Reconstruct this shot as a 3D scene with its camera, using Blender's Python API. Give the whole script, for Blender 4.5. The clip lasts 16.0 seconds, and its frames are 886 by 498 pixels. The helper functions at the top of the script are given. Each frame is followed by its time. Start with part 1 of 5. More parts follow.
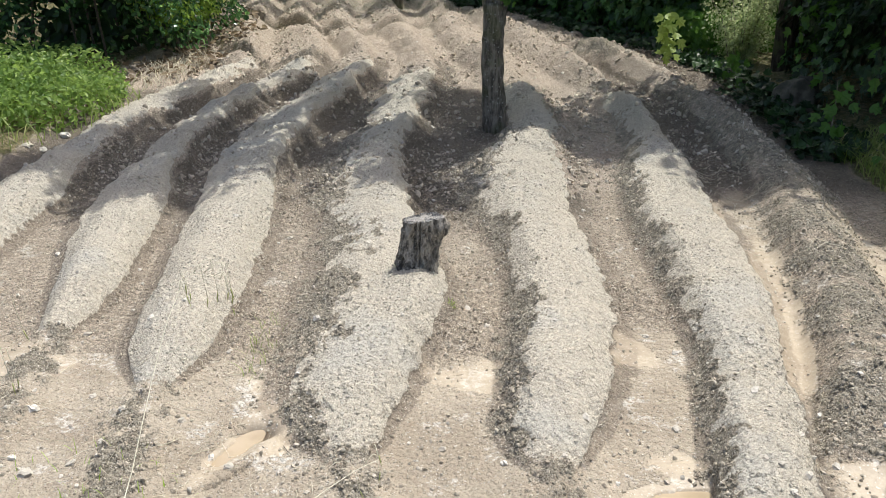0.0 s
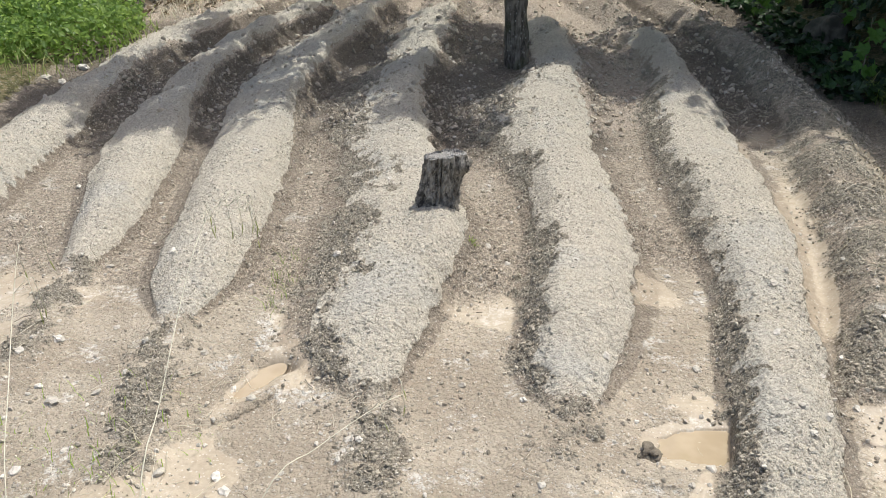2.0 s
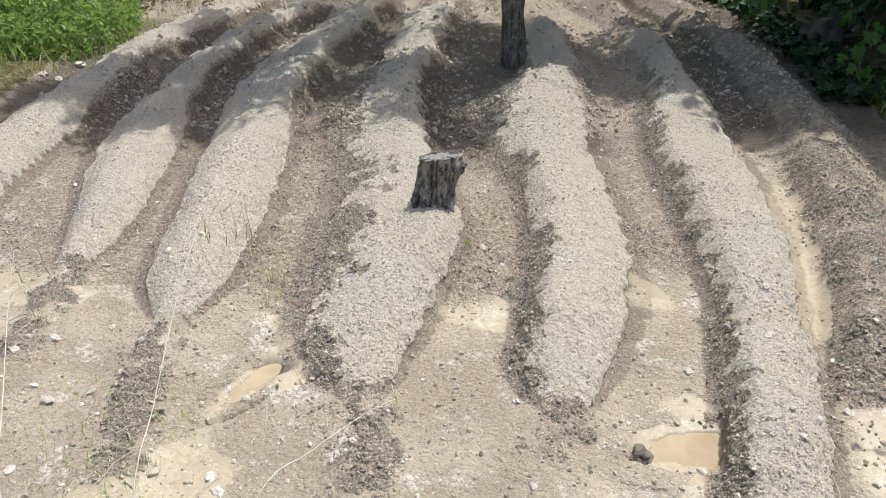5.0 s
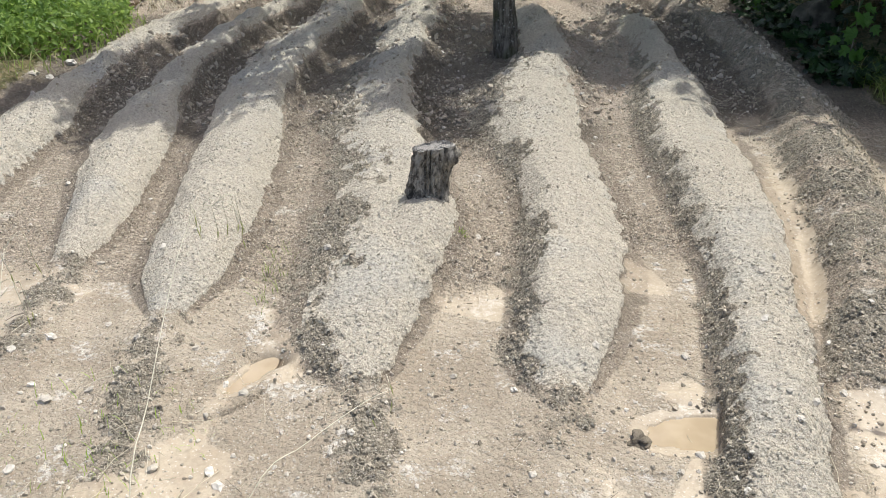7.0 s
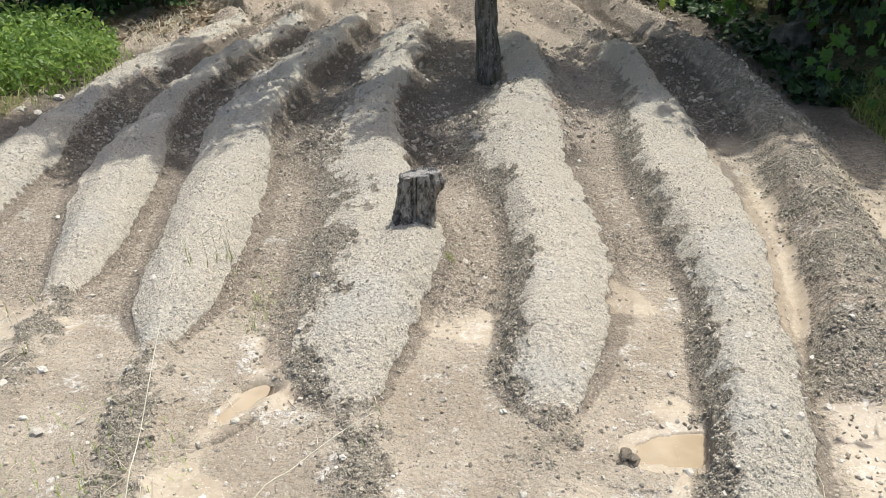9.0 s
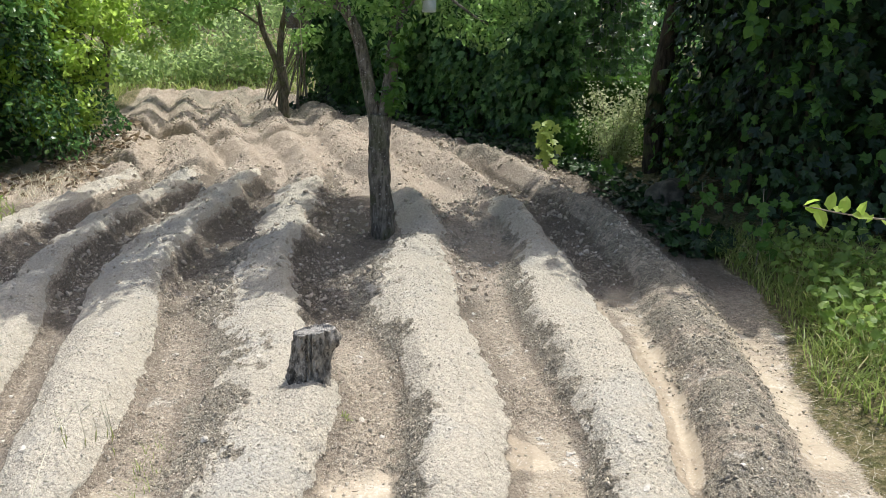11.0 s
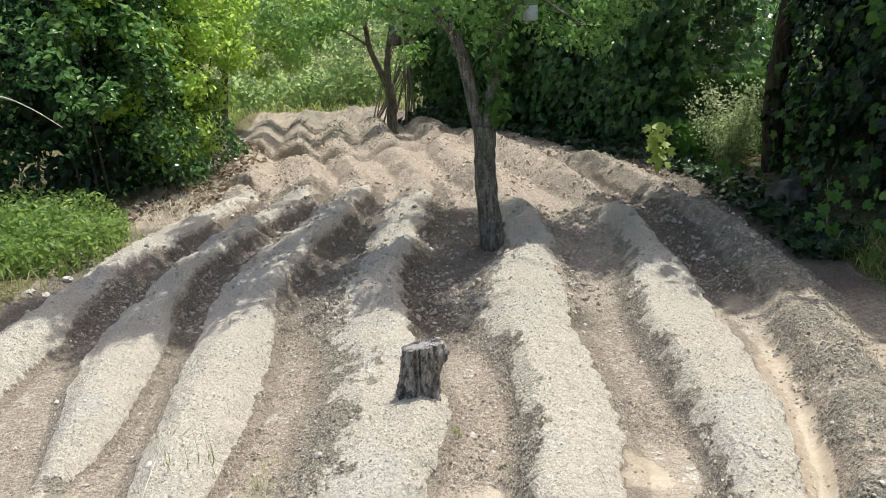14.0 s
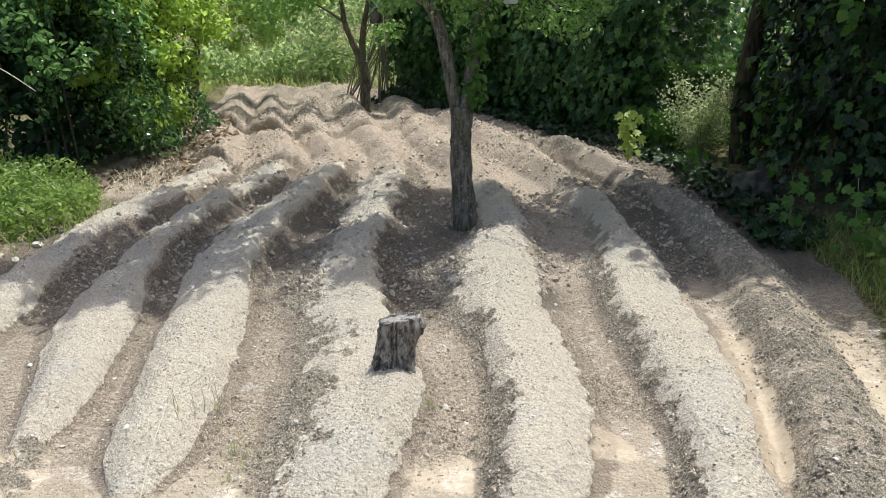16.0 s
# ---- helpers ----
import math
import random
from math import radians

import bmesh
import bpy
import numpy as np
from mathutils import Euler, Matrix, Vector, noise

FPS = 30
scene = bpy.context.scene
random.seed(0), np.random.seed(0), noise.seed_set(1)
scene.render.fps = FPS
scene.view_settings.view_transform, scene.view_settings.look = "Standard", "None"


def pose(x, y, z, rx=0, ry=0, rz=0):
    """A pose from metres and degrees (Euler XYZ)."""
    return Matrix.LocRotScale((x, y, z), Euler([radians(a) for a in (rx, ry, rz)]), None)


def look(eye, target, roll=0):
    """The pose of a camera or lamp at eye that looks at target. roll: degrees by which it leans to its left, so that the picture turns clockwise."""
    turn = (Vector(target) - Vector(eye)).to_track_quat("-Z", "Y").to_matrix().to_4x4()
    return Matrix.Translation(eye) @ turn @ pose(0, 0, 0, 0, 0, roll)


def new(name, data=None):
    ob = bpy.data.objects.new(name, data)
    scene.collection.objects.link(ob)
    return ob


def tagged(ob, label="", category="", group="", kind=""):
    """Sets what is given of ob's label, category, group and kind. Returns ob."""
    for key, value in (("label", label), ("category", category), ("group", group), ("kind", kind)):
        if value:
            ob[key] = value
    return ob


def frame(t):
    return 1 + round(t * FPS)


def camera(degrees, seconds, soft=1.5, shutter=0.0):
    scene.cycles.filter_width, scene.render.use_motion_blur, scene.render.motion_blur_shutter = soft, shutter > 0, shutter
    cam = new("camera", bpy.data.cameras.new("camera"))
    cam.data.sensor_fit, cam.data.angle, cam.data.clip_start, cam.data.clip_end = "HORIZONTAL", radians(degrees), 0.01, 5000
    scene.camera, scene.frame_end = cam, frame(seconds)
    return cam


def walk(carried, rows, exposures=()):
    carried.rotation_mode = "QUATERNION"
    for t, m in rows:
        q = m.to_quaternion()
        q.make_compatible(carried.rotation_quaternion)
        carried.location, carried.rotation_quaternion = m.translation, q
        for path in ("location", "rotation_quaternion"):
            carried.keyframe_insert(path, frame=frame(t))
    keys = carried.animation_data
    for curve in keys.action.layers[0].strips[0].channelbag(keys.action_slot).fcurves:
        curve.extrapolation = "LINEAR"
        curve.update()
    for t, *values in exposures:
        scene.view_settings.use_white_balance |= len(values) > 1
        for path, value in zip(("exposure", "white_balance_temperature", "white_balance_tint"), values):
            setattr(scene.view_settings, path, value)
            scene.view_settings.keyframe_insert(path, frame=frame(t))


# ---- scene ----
cam = camera(55.4, 16.0, soft=0.5)
PATH = [
    (0, (0.005, -0.034, 1.611), (0.001, 1.802, 0.816), -0.0),
    (0.5, (0.008, -0.025, 1.612), (0.017, 1.804, 0.802), 0.2),
    (1, (-0.003, -0.018, 1.616), (0.005, 1.808, 0.8), 0.8),
    (1.2, (-0.005, -0.015, 1.6), (0.007, 1.8, 0.76), 0.8),
    (1.5, (-0.005, -0.009, 1.597), (0.001, 1.768, 0.679), 0.7),
    (2, (-0.011, -0.019, 1.598), (-0.054, 1.753, 0.672), 0.2),
    (2.5, (-0.006, -0.023, 1.605), (-0.046, 1.746, 0.672), 0.2),
    (3, (-0.004, -0.019, 1.612), (-0.051, 1.75, 0.68), 0.0),
    (5.5, (-0.003, -0.024, 1.618), (-0.037, 1.745, 0.686), 0.7),
    (6, (-0.007, -0.015, 1.594), (-0.046, 1.74, 0.636), 0.4),
    (6.5, (-0.002, -0.023, 1.606), (-0.036, 1.736, 0.655), 0.0),
    (7, (0.005, -0.023, 1.614), (-0.024, 1.736, 0.664), -0.5),
    (7.5, (0.0, -0.041, 1.616), (-0.032, 1.725, 0.676), -0.4),
    (8, (-0.004, -0.044, 1.616), (-0.048, 1.723, 0.678), -0.5),
    (8.5, (0.01, -0.049, 1.624), (-0.005, 1.72, 0.691), -0.8),
    (9, (0.016, -0.06, 1.629), (0.011, 1.728, 0.733), -1.4),
    (9.4, (0.017, -0.067, 1.631), (0.086, 1.776, 0.857), -0.8),
    (9.5, (0.017, -0.063, 1.64), (0.135, 1.78, 0.873), -0.3),
    (10, (0.027, -0.035, 1.644), (0.266, 1.835, 0.976), 0.6),
    (10.2, (0.01, -0.047, 1.655), (0.264, 1.834, 1.024), 0.8),
    (12.3, (0.062, 0.007, 1.644), (0.268, 1.919, 1.096), -0.9),
    (12.5, (0.085, 0.02, 1.643), (0.267, 1.936, 1.098), -1.4),
    (13, (0.121, 0.052, 1.618), (0.178, 1.97, 1.055), -2.5),
    (13.5, (0.12, 0.051, 1.62), (0.061, 1.967, 1.049), -4.2),
    (14, (0.052, -0.007, 1.649), (0.036, 1.918, 1.109), -3.6),
    (14.5, (-0.031, -0.06, 1.655), (0.028, 1.865, 1.116), -2.8),
    (15, (-0.077, -0.105, 1.638), (0.076, 1.797, 1.039), -1.1),
    (15.5, (-0.054, -0.097, 1.643), (0.051, 1.81, 1.052), -0.4),
    (16, (-0.009, -0.078, 1.646), (0.057, 1.833, 1.062), -1.0),
]
EXPOSURE = [(0, 0.44), (1.0, 0.37), (2.0, 0.31), (6.0, 0.34), (9.0, 0.39), (10.0, 0.52), (12.5, 0.56), (14.5, 0.56), (16, 0.52)]
walk(cam, [(t, look(eye, target, roll)) for t, eye, target, roll in PATH], EXPOSURE)

# ---- world, sun ----
SUN_ELEV, SUN_TURN = radians(66), radians(46)
SUN_DIR = Vector((math.cos(SUN_ELEV) * math.sin(SUN_TURN), math.cos(SUN_ELEV) * math.cos(SUN_TURN), math.sin(SUN_ELEV)))
world = bpy.data.worlds.new("sky")
scene.world = world
world.use_nodes = True
wn = world.node_tree
sky = wn.nodes.new("ShaderNodeTexSky")
sky.sky_type, sky.sun_disc, sky.sun_elevation, sky.sun_rotation = "NISHITA", False, SUN_ELEV, SUN_TURN
sky.dust_density, sky.ozone_density = 4.0, 0.6
wn.nodes["Background"].inputs[1].default_value = 0.135
wn.links.new(sky.outputs[0], wn.nodes["Background"].inputs[0])
sun_data = bpy.data.lights.new("sun", "SUN")
sun_data.energy, sun_data.angle, sun_data.color = 3.2, radians(0.55), (1.0, 0.995, 0.945)
sun = new("sun", sun_data)
sun.matrix_world = look(SUN_DIR * 30, (0, 0, 0))

rng = np.random.default_rng(7)


# ---- materials ----
class Nodes:
    """A short way to write node materials."""

    def __init__(self, name):
        self.mat = bpy.data.materials.new(name)
        self.mat.use_nodes = True
        self.t = self.mat.node_tree
        self.t.nodes.clear()
        self.out = self.t.nodes.new("ShaderNodeOutputMaterial")

    def put(self, socket, value):
        if isinstance(value, bpy.types.NodeSocket):
            self.t.links.new(value, socket)
        elif isinstance(value, (tuple, list)) and len(value) == 3 and socket.type == "RGBA":
            socket.default_value = (*value, 1)
        else:
            socket.default_value = value

    def node(self, kind, **ins):
        n = self.t.nodes.new("ShaderNode" + kind)
        for k, v in ins.items():
            self.put(n.inputs[k.replace("_", " ")], v)
        return n

    def where(self):
        return self.t.nodes.new("ShaderNodeNewGeometry").outputs["Position"]

    def noise(self, scale, detail=3.0, rough=0.55, at=None):
        n = self.node("TexNoise", Scale=scale, Detail=detail, Roughness=rough)
        self.put(n.inputs["Vector"], at if at is not None else self.where())
        return n.outputs["Fac"]

    def cells(self, scale, out="Distance", at=None):
        n = self.node("TexVoronoi", Scale=scale)
        self.put(n.inputs["Vector"], at if at is not None else self.where())
        return n.outputs[out]

    def math(self, op, a, b=0.0):
        n = self.t.nodes.new("ShaderNodeMath")
        n.operation = op
        self.put(n.inputs[0], a), self.put(n.inputs[1], b)
        return n.outputs[0]

    def band(self, v, lo, hi, a=0.0, b=1.0):
        n = self.t.nodes.new("ShaderNodeMapRange")
        n.interpolation_type = "SMOOTHSTEP"
        for i, x in enumerate((v, lo, hi, a, b)):
            self.put(n.inputs[i], x)
        return n.outputs[0]

    def mix(self, f, a, b):
        n = self.t.nodes.new("ShaderNodeMix")
        n.data_type = "RGBA"
        self.put(n.inputs[0], f), self.put(n.inputs[6], a), self.put(n.inputs[7], b)
        return n.outputs[2]

    def scaled(self, c, f):
        n = self.t.nodes.new("ShaderNodeVectorMath")
        n.operation = "SCALE"
        self.put(n.inputs[0], c), self.put(n.inputs["Scale"], f)
        return n.outputs[0]

    def grey(self, c):
        n = self.t.nodes.new("ShaderNodeSeparateColor")
        self.put(n.inputs[0], c)
        return n.outputs[0]

    def attr(self, name):
        n = self.t.nodes.new("ShaderNodeAttribute")
        n.attribute_name = name
        return n.outputs["Fac"]

    def bump(self, height, strength, distance, normal=None):
        n = self.node("Bump", Strength=strength, Distance=distance, Height=height)
        if normal is not None:
            self.put(n.inputs["Normal"], normal)
        return n.outputs[0]

    def done(self, **ins):
        b = self.node("BsdfPrincipled", **ins)
        self.t.links.new(b.outputs[0], self.out.inputs[0])
        return self.mat


def soil_material():
    m = Nodes("soil")
    fine, mid, wide = m.noise(190, 4, 0.65), m.noise(24, 4, 0.6), m.noise(2.6, 3)
    grit, crumbs = m.cells(150), m.cells(52)
    pits = m.noise(72, 4, 0.7)
    crust_c = m.mix(m.band(fine, 0.35, 0.66), (0.40, 0.356, 0.285), (0.58, 0.53, 0.438))
    crust_c = m.mix(m.band(mid, 0.5, 0.75), crust_c, (0.52, 0.48, 0.392))
    crust_c = m.mix(m.math("MULTIPLY", m.band(wide, 0.5, 0.68), 0.5), crust_c, (0.46, 0.447, 0.40))
    # hollows of the crust darkened in colour for their tiny shadows
    crust_c = m.mix(m.math("MULTIPLY", m.band(pits, 0.42, 0.32), 0.7), crust_c, (0.22, 0.2, 0.163))
    silt_c = m.mix(m.band(wide, 0.38, 0.62), (0.37, 0.312, 0.237), (0.46, 0.398, 0.31))
    silt_c = m.mix(m.math("MULTIPLY", m.band(mid, 0.52, 0.74), 0.6), silt_c, (0.33, 0.262, 0.19))
    salt = m.math("MULTIPLY", m.band(m.noise(5.5, 5, 0.7), 0.54, 0.64), m.band(m.noise(48, 5, 0.7), 0.42, 0.56))
    silt_c = m.mix(m.math("MULTIPLY", salt, 0.85), silt_c, (0.66, 0.63, 0.57))
    silt_c = m.mix(m.math("MULTIPLY", m.band(fine, 0.58, 0.7), 0.3), silt_c, (0.26, 0.21, 0.155))
    moist_c = m.mix(m.band(fine, 0.35, 0.68), (0.2, 0.166, 0.127), (0.45, 0.384, 0.3))
    moist_c = m.mix(m.band(mid, 0.48, 0.72), moist_c, (0.44, 0.38, 0.30))
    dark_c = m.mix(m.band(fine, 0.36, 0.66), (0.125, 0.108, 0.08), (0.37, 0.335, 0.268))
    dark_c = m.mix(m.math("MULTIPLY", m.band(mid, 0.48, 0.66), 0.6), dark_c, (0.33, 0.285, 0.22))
    loose_c = m.mix(m.band(fine, 0.34, 0.68), (0.26, 0.213, 0.165), (0.53, 0.45, 0.36))
    loose_c = m.mix(m.band(mid, 0.55, 0.75), loose_c, (0.42, 0.365, 0.30))
    loose_c = m.mix(m.math("MULTIPLY", m.band(m.noise(4.5, 5, 0.65), 0.52, 0.64), 0.6), loose_c, (0.28, 0.23, 0.18))
    # tiny pit shadows coloured into the loose and the moist soil
    loose_c = m.mix(m.math("MULTIPLY", m.band(pits, 0.46, 0.34), 0.7), loose_c, (0.16, 0.13, 0.10))
    moist_c = m.mix(m.math("MULTIPLY", m.band(pits, 0.46, 0.34), 0.6), moist_c, (0.16, 0.128, 0.095))
    turf_c = m.mix(m.band(mid, 0.4, 0.65), (0.085, 0.085, 0.03), (0.2, 0.165, 0.09))
    jitter = m.math("ADD", m.math("SUBTRACT", m.math("MULTIPLY", mid, 0.7), 0.35), m.math("SUBTRACT", m.math("MULTIPLY", pits, 0.8), 0.4))

    def edge(name, lo, hi):
        return m.band(m.math("ADD", m.attr(name), jitter), lo, hi)

    pale = m.math("MULTIPLY", m.band(m.noise(3.4, 6, 0.7), 0.57, 0.67), 0.6)
    c = m.mix(pale, moist_c, (0.55, 0.525, 0.465))
    c = m.mix(edge("silt", 0.15, 0.7), c, silt_c)
    damp_c = m.mix(m.band(fine, 0.36, 0.68), (0.17, 0.14, 0.107), (0.33, 0.28, 0.22))
    c = m.mix(m.math("MULTIPLY", edge("damp", 0.3, 0.8), 0.85), c, damp_c)
    c = m.mix(edge("loose", 0.4, 0.6), c, loose_c)
    # wet mud, darkened further in colour for the shade over it
    shaded_mud_c = m.mix(m.band(fine, 0.36, 0.68), (0.07, 0.058, 0.045), (0.2, 0.168, 0.13))
    c = m.mix(m.math("MULTIPLY", edge("mud", 0.25, 0.95), 0.85), c, shaded_mud_c)
    c = m.mix(edge("crust", 0.4, 0.6), c, crust_c)
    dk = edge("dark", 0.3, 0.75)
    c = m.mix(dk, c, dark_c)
    c = m.mix(edge("turf", 0.4, 0.6), c, turf_c)
    wet = m.band(m.math("ADD", m.attr("wet"), jitter), 0.4, 0.7)
    c = m.mix(m.math("MULTIPLY", wet, 0.35), c, (0.36, 0.29, 0.2))
    # single crumbs, darker and paler than one another, and pale grit
    one, two = m.grey(m.cells(105, "Color")), m.grey(m.cells(230, "Color"))
    vary = m.math("ADD", m.math("MULTIPLY", m.math("SUBTRACT", one, 0.5), 0.22), m.math("MULTIPLY", m.math("SUBTRACT", two, 0.5), 0.4))
    vary = m.math("ADD", vary, m.math("MULTIPLY", m.band(m.noise(60, 6, 0.8), 0.36, 0.64, -0.5, 0.5), 0.6))
    vary = m.math("MULTIPLY", vary, m.band(m.math("ADD", m.attr("silt"), wet), 0.1, 0.8, 1.0, 0.25))
    vary = m.math("MULTIPLY", vary, m.band(m.attr("crust"), 0.2, 0.8, 1.0, 0.42))
    c = m.scaled(c, m.math("ADD", vary, 1.05))
    c = m.mix(m.math("MULTIPLY", m.math("GREATER_THAN", two, 0.965), m.band(m.attr("crust"), 0.2, 0.8, 0.6, 0.15)), c, (0.62, 0.58, 0.51))
    rough = m.band(wet, 0.0, 1.0, 0.93, 0.5)
    b1 = m.bump(m.math("ADD", fine, m.math("MULTIPLY", grit, -0.6)), 0.8, 0.007)
    b1 = m.bump(m.math("MULTIPLY", m.cells(105), -1.0), 0.25, 0.007, b1)
    b1 = m.bump(pits, 0.8, 0.016, b1)
    b1 = m.bump(m.math("MULTIPLY", m.noise(13, 5, 0.65), m.attr("loose")), 0.5, 0.02, b1)
    b2 = m.bump(m.math("SUBTRACT", m.math("MULTIPLY", mid, 0.8), crumbs), 0.6, 0.009, b1)
    bump = m.node("Mix")
    bump.data_type = "VECTOR"
    m.put(bump.inputs[0], wet), m.put(bump.inputs[4], b2), m.put(bump.inputs[5], m.bump(mid, 0.2, 0.006))
    return m.done(Base_Color=c, Roughness=rough, Normal=bump.outputs[1], Specular_IOR_Level=0.3)


def clod_material(name, lo, mid, hi):
    m = Nodes(name)
    r = m.t.nodes.new("ShaderNodeNewGeometry").outputs["Random Per Island"]
    f = m.noise(160, 4, 0.65)
    a = m.mix(r, lo, hi)
    c = m.mix(m.math("MULTIPLY", m.band(f, 0.35, 0.7), 0.6), a, mid)
    return m.done(Base_Color=c, Roughness=0.95, Normal=m.bump(f, 0.8, 0.006), Specular_IOR_Level=0.2)


def stone_material(name, lo, hi, per_object=True):
    m = Nodes(name)
    if per_object:
        r = m.t.nodes.new("ShaderNodeObjectInfo").outputs["Random"]
    else:
        r = m.t.nodes.new("ShaderNodeNewGeometry").outputs["Random Per Island"]
    f, g = m.noise(120, 4, 0.6), m.noise(22, 3)
    c = m.mix(r, lo, hi)
    c = m.mix(m.math("MULTIPLY", m.band(g, 0.42, 0.66), 0.35), c, (0.40, 0.345, 0.275))
    c = m.mix(m.math("MULTIPLY", m.band(f, 0.5, 0.75), 0.5), c, (0.30, 0.275, 0.245))
    return m.done(Base_Color=c, Roughness=0.8, Normal=m.bump(f, 0.5, 0.005))


def leaf_material(name, dark, light, gloss=0.45, through_light=0.35, tip=None):
    m = Nodes(name)
    r = m.t.nodes.new("ShaderNodeNewGeometry").outputs["Random Per Island"]
    n = m.noise(40, 3)
    c = m.mix(m.math("POWER", r, 1.7), dark, light)
    if tip is not None:
        c = m.mix(m.band(r, 0.86, 0.93), c, tip)
    c = m.mix(m.math("MULTIPLY", m.band(n, 0.4, 0.7), 0.35), c, tuple(0.6 * v for v in dark))
    b = m.node("BsdfPrincipled", Base_Color=c, Roughness=gloss, Specular_IOR_Level=0.32, Normal=m.bump(n, 0.25, 0.004))
    bright = m.mix(0.5, c, tuple(min(1, 1.6 * v) for v in light))
    t = m.node("BsdfTranslucent", Color=bright)
    s = m.node("MixShader", Fac=through_light)
    m.t.links.new(b.outputs[0], s.inputs[1]), m.t.links.new(t.outputs[0], s.inputs[2])
    m.t.links.new(s.outputs[0], m.out.inputs[0])
    return m.mat


def bark_material(name, dark, light, moss=0.0, spots=0.0, long=0.22):
    m = Nodes(name)
    at = m.t.nodes.new("ShaderNodeTexCoord").outputs["Object"]
    stretch = m.node("Mapping", Vector=at, Scale=(1, 1, long))
    s = stretch.outputs[0]
    f, g, v = m.noise(38, 5, 0.65, s), m.noise(110, 4, 0.6, at), m.cells(30, at=s)
    c = m.mix(m.band(f, 0.36, 0.66), dark, light)
    c = m.mix(m.math("MULTIPLY", m.band(g, 0.5, 0.72), 0.5), c, tuple(1.5 * k for k in light))
    if spots:
        c = m.mix(m.math("MULTIPLY", m.band(m.cells(34, at=at), 0.23, 0.12), spots), c, (0.42, 0.42, 0.38))
    if moss:
        c = m.mix(m.math("MULTIPLY", m.band(m.noise(7, 3, 0.5, at), 0.5, 0.62), moss), c, (0.09, 0.11, 0.035))
    h = m.math("ADD", f, m.math("MULTIPLY", v, 0.6))
    return m.done(Base_Color=c, Roughness=0.9, Normal=m.bump(m.math("ADD", h, m.math("MULTIPLY", g, 0.3)), 0.9, 0.02), Specular_IOR_Level=0.2)


def plain_material(name, lo, hi, rough=0.8, scale=40, **more):
    m = Nodes(name)
    f = m.noise(scale, 4)
    return m.done(Base_Color=m.mix(m.band(f, 0.35, 0.68), lo, hi), Roughness=rough, Normal=m.bump(f, 0.3, 0.004), **more)


SOIL = soil_material()
CLOD = clod_material("dark_crumbled_soil", (0.2, 0.172, 0.132), (0.33, 0.295, 0.232), (0.47, 0.425, 0.342))
WET_CLOD = clod_material("wet_clod", (0.085, 0.07, 0.052), (0.14, 0.118, 0.09), (0.2, 0.172, 0.132))
CRUMB = clod_material("brown_crumbs", (0.32, 0.272, 0.21), (0.46, 0.4, 0.316), (0.60, 0.54, 0.44))
DRY = clod_material("dry_crumbs", (0.42, 0.39, 0.322), (0.50, 0.465, 0.385), (0.57, 0.53, 0.445))
STONE = stone_material("field_stone", (0.44, 0.40, 0.33), (0.68, 0.64, 0.57))
PEBBLE = stone_material("pebbles", (0.38, 0.33, 0.265), (0.7, 0.65, 0.57), False)
ROCK = plain_material("boulder_stone", (0.06, 0.054, 0.04), (0.15, 0.132, 0.1), 0.9, 14)
LAUREL = leaf_material("laurel_leaf", (0.010, 0.034, 0.013), (0.13, 0.28, 0.09), 0.2, 0.28, (0.25, 0.42, 0.12))
# inner leaves coloured near black for the shade deep inside the hedges
DEEP = leaf_material("deep_shade_leaf", (0.010, 0.03, 0.008), (0.035, 0.08, 0.018), 0.35, 0.1)
# leaf with shade put into its colour: thicket, ground ivy, fence gap
SHADE = leaf_material("shaded_leaf", (0.008, 0.027, 0.009), (0.038, 0.09, 0.024), 0.33, 0.15)
SHOOT = leaf_material("young_leaf", (0.19, 0.33, 0.05), (0.43, 0.57, 0.12), 0.34, 0.62)
IVY = leaf_material("ivy_leaf", (0.018, 0.06, 0.02), (0.17, 0.33, 0.10), 0.26, 0.32)
FRESH = leaf_material("fresh_laurel_leaf", (0.09, 0.2, 0.05), (0.24, 0.42, 0.13), 0.24, 0.45)
FRUIT = leaf_material("fruit_tree_leaf", (0.09, 0.2, 0.04), (0.44, 0.58, 0.17), 0.36, 0.62, (0.40, 0.50, 0.12))
VINE = leaf_material("vine_leaf", (0.045, 0.12, 0.02), (0.14, 0.28, 0.05), 0.4, 0.4)
LIME = leaf_material("lime_leaf", (0.24, 0.36, 0.07), (0.42, 0.50, 0.14), 0.5, 0.4)
PLUM = leaf_material("plum_leaf", (0.09, 0.2, 0.05), (0.3, 0.47, 0.14), 0.3, 0.6, (0.4, 0.54, 0.18))
FAR = leaf_material("far_leaf", (0.06, 0.14, 0.05), (0.42, 0.53, 0.22), 0.38, 0.62)
PALE = leaf_material("pale_shrub_leaf", (0.2, 0.29, 0.11), (0.6, 0.66, 0.38), 0.5, 0.5)
WEED = leaf_material("weed_leaf", (0.085, 0.165, 0.035), (0.32, 0.44, 0.11), 0.45, 0.48)
GRASS = leaf_material("grass_blade", (0.12, 0.19, 0.04), (0.40, 0.47, 0.15), 0.45, 0.45, (0.58, 0.52, 0.28))
STRAW = leaf_material("dry_straw", (0.52, 0.46, 0.33), (0.76, 0.70, 0.56), 0.6, 0.2)
EAR = leaf_material("barley_ear", (0.42, 0.44, 0.2), (0.58, 0.58, 0.33), 0.6, 0.5)
LITTER = leaf_material("dead_leaf", (0.11, 0.08, 0.05), (0.28, 0.21, 0.13), 0.7, 0.1)
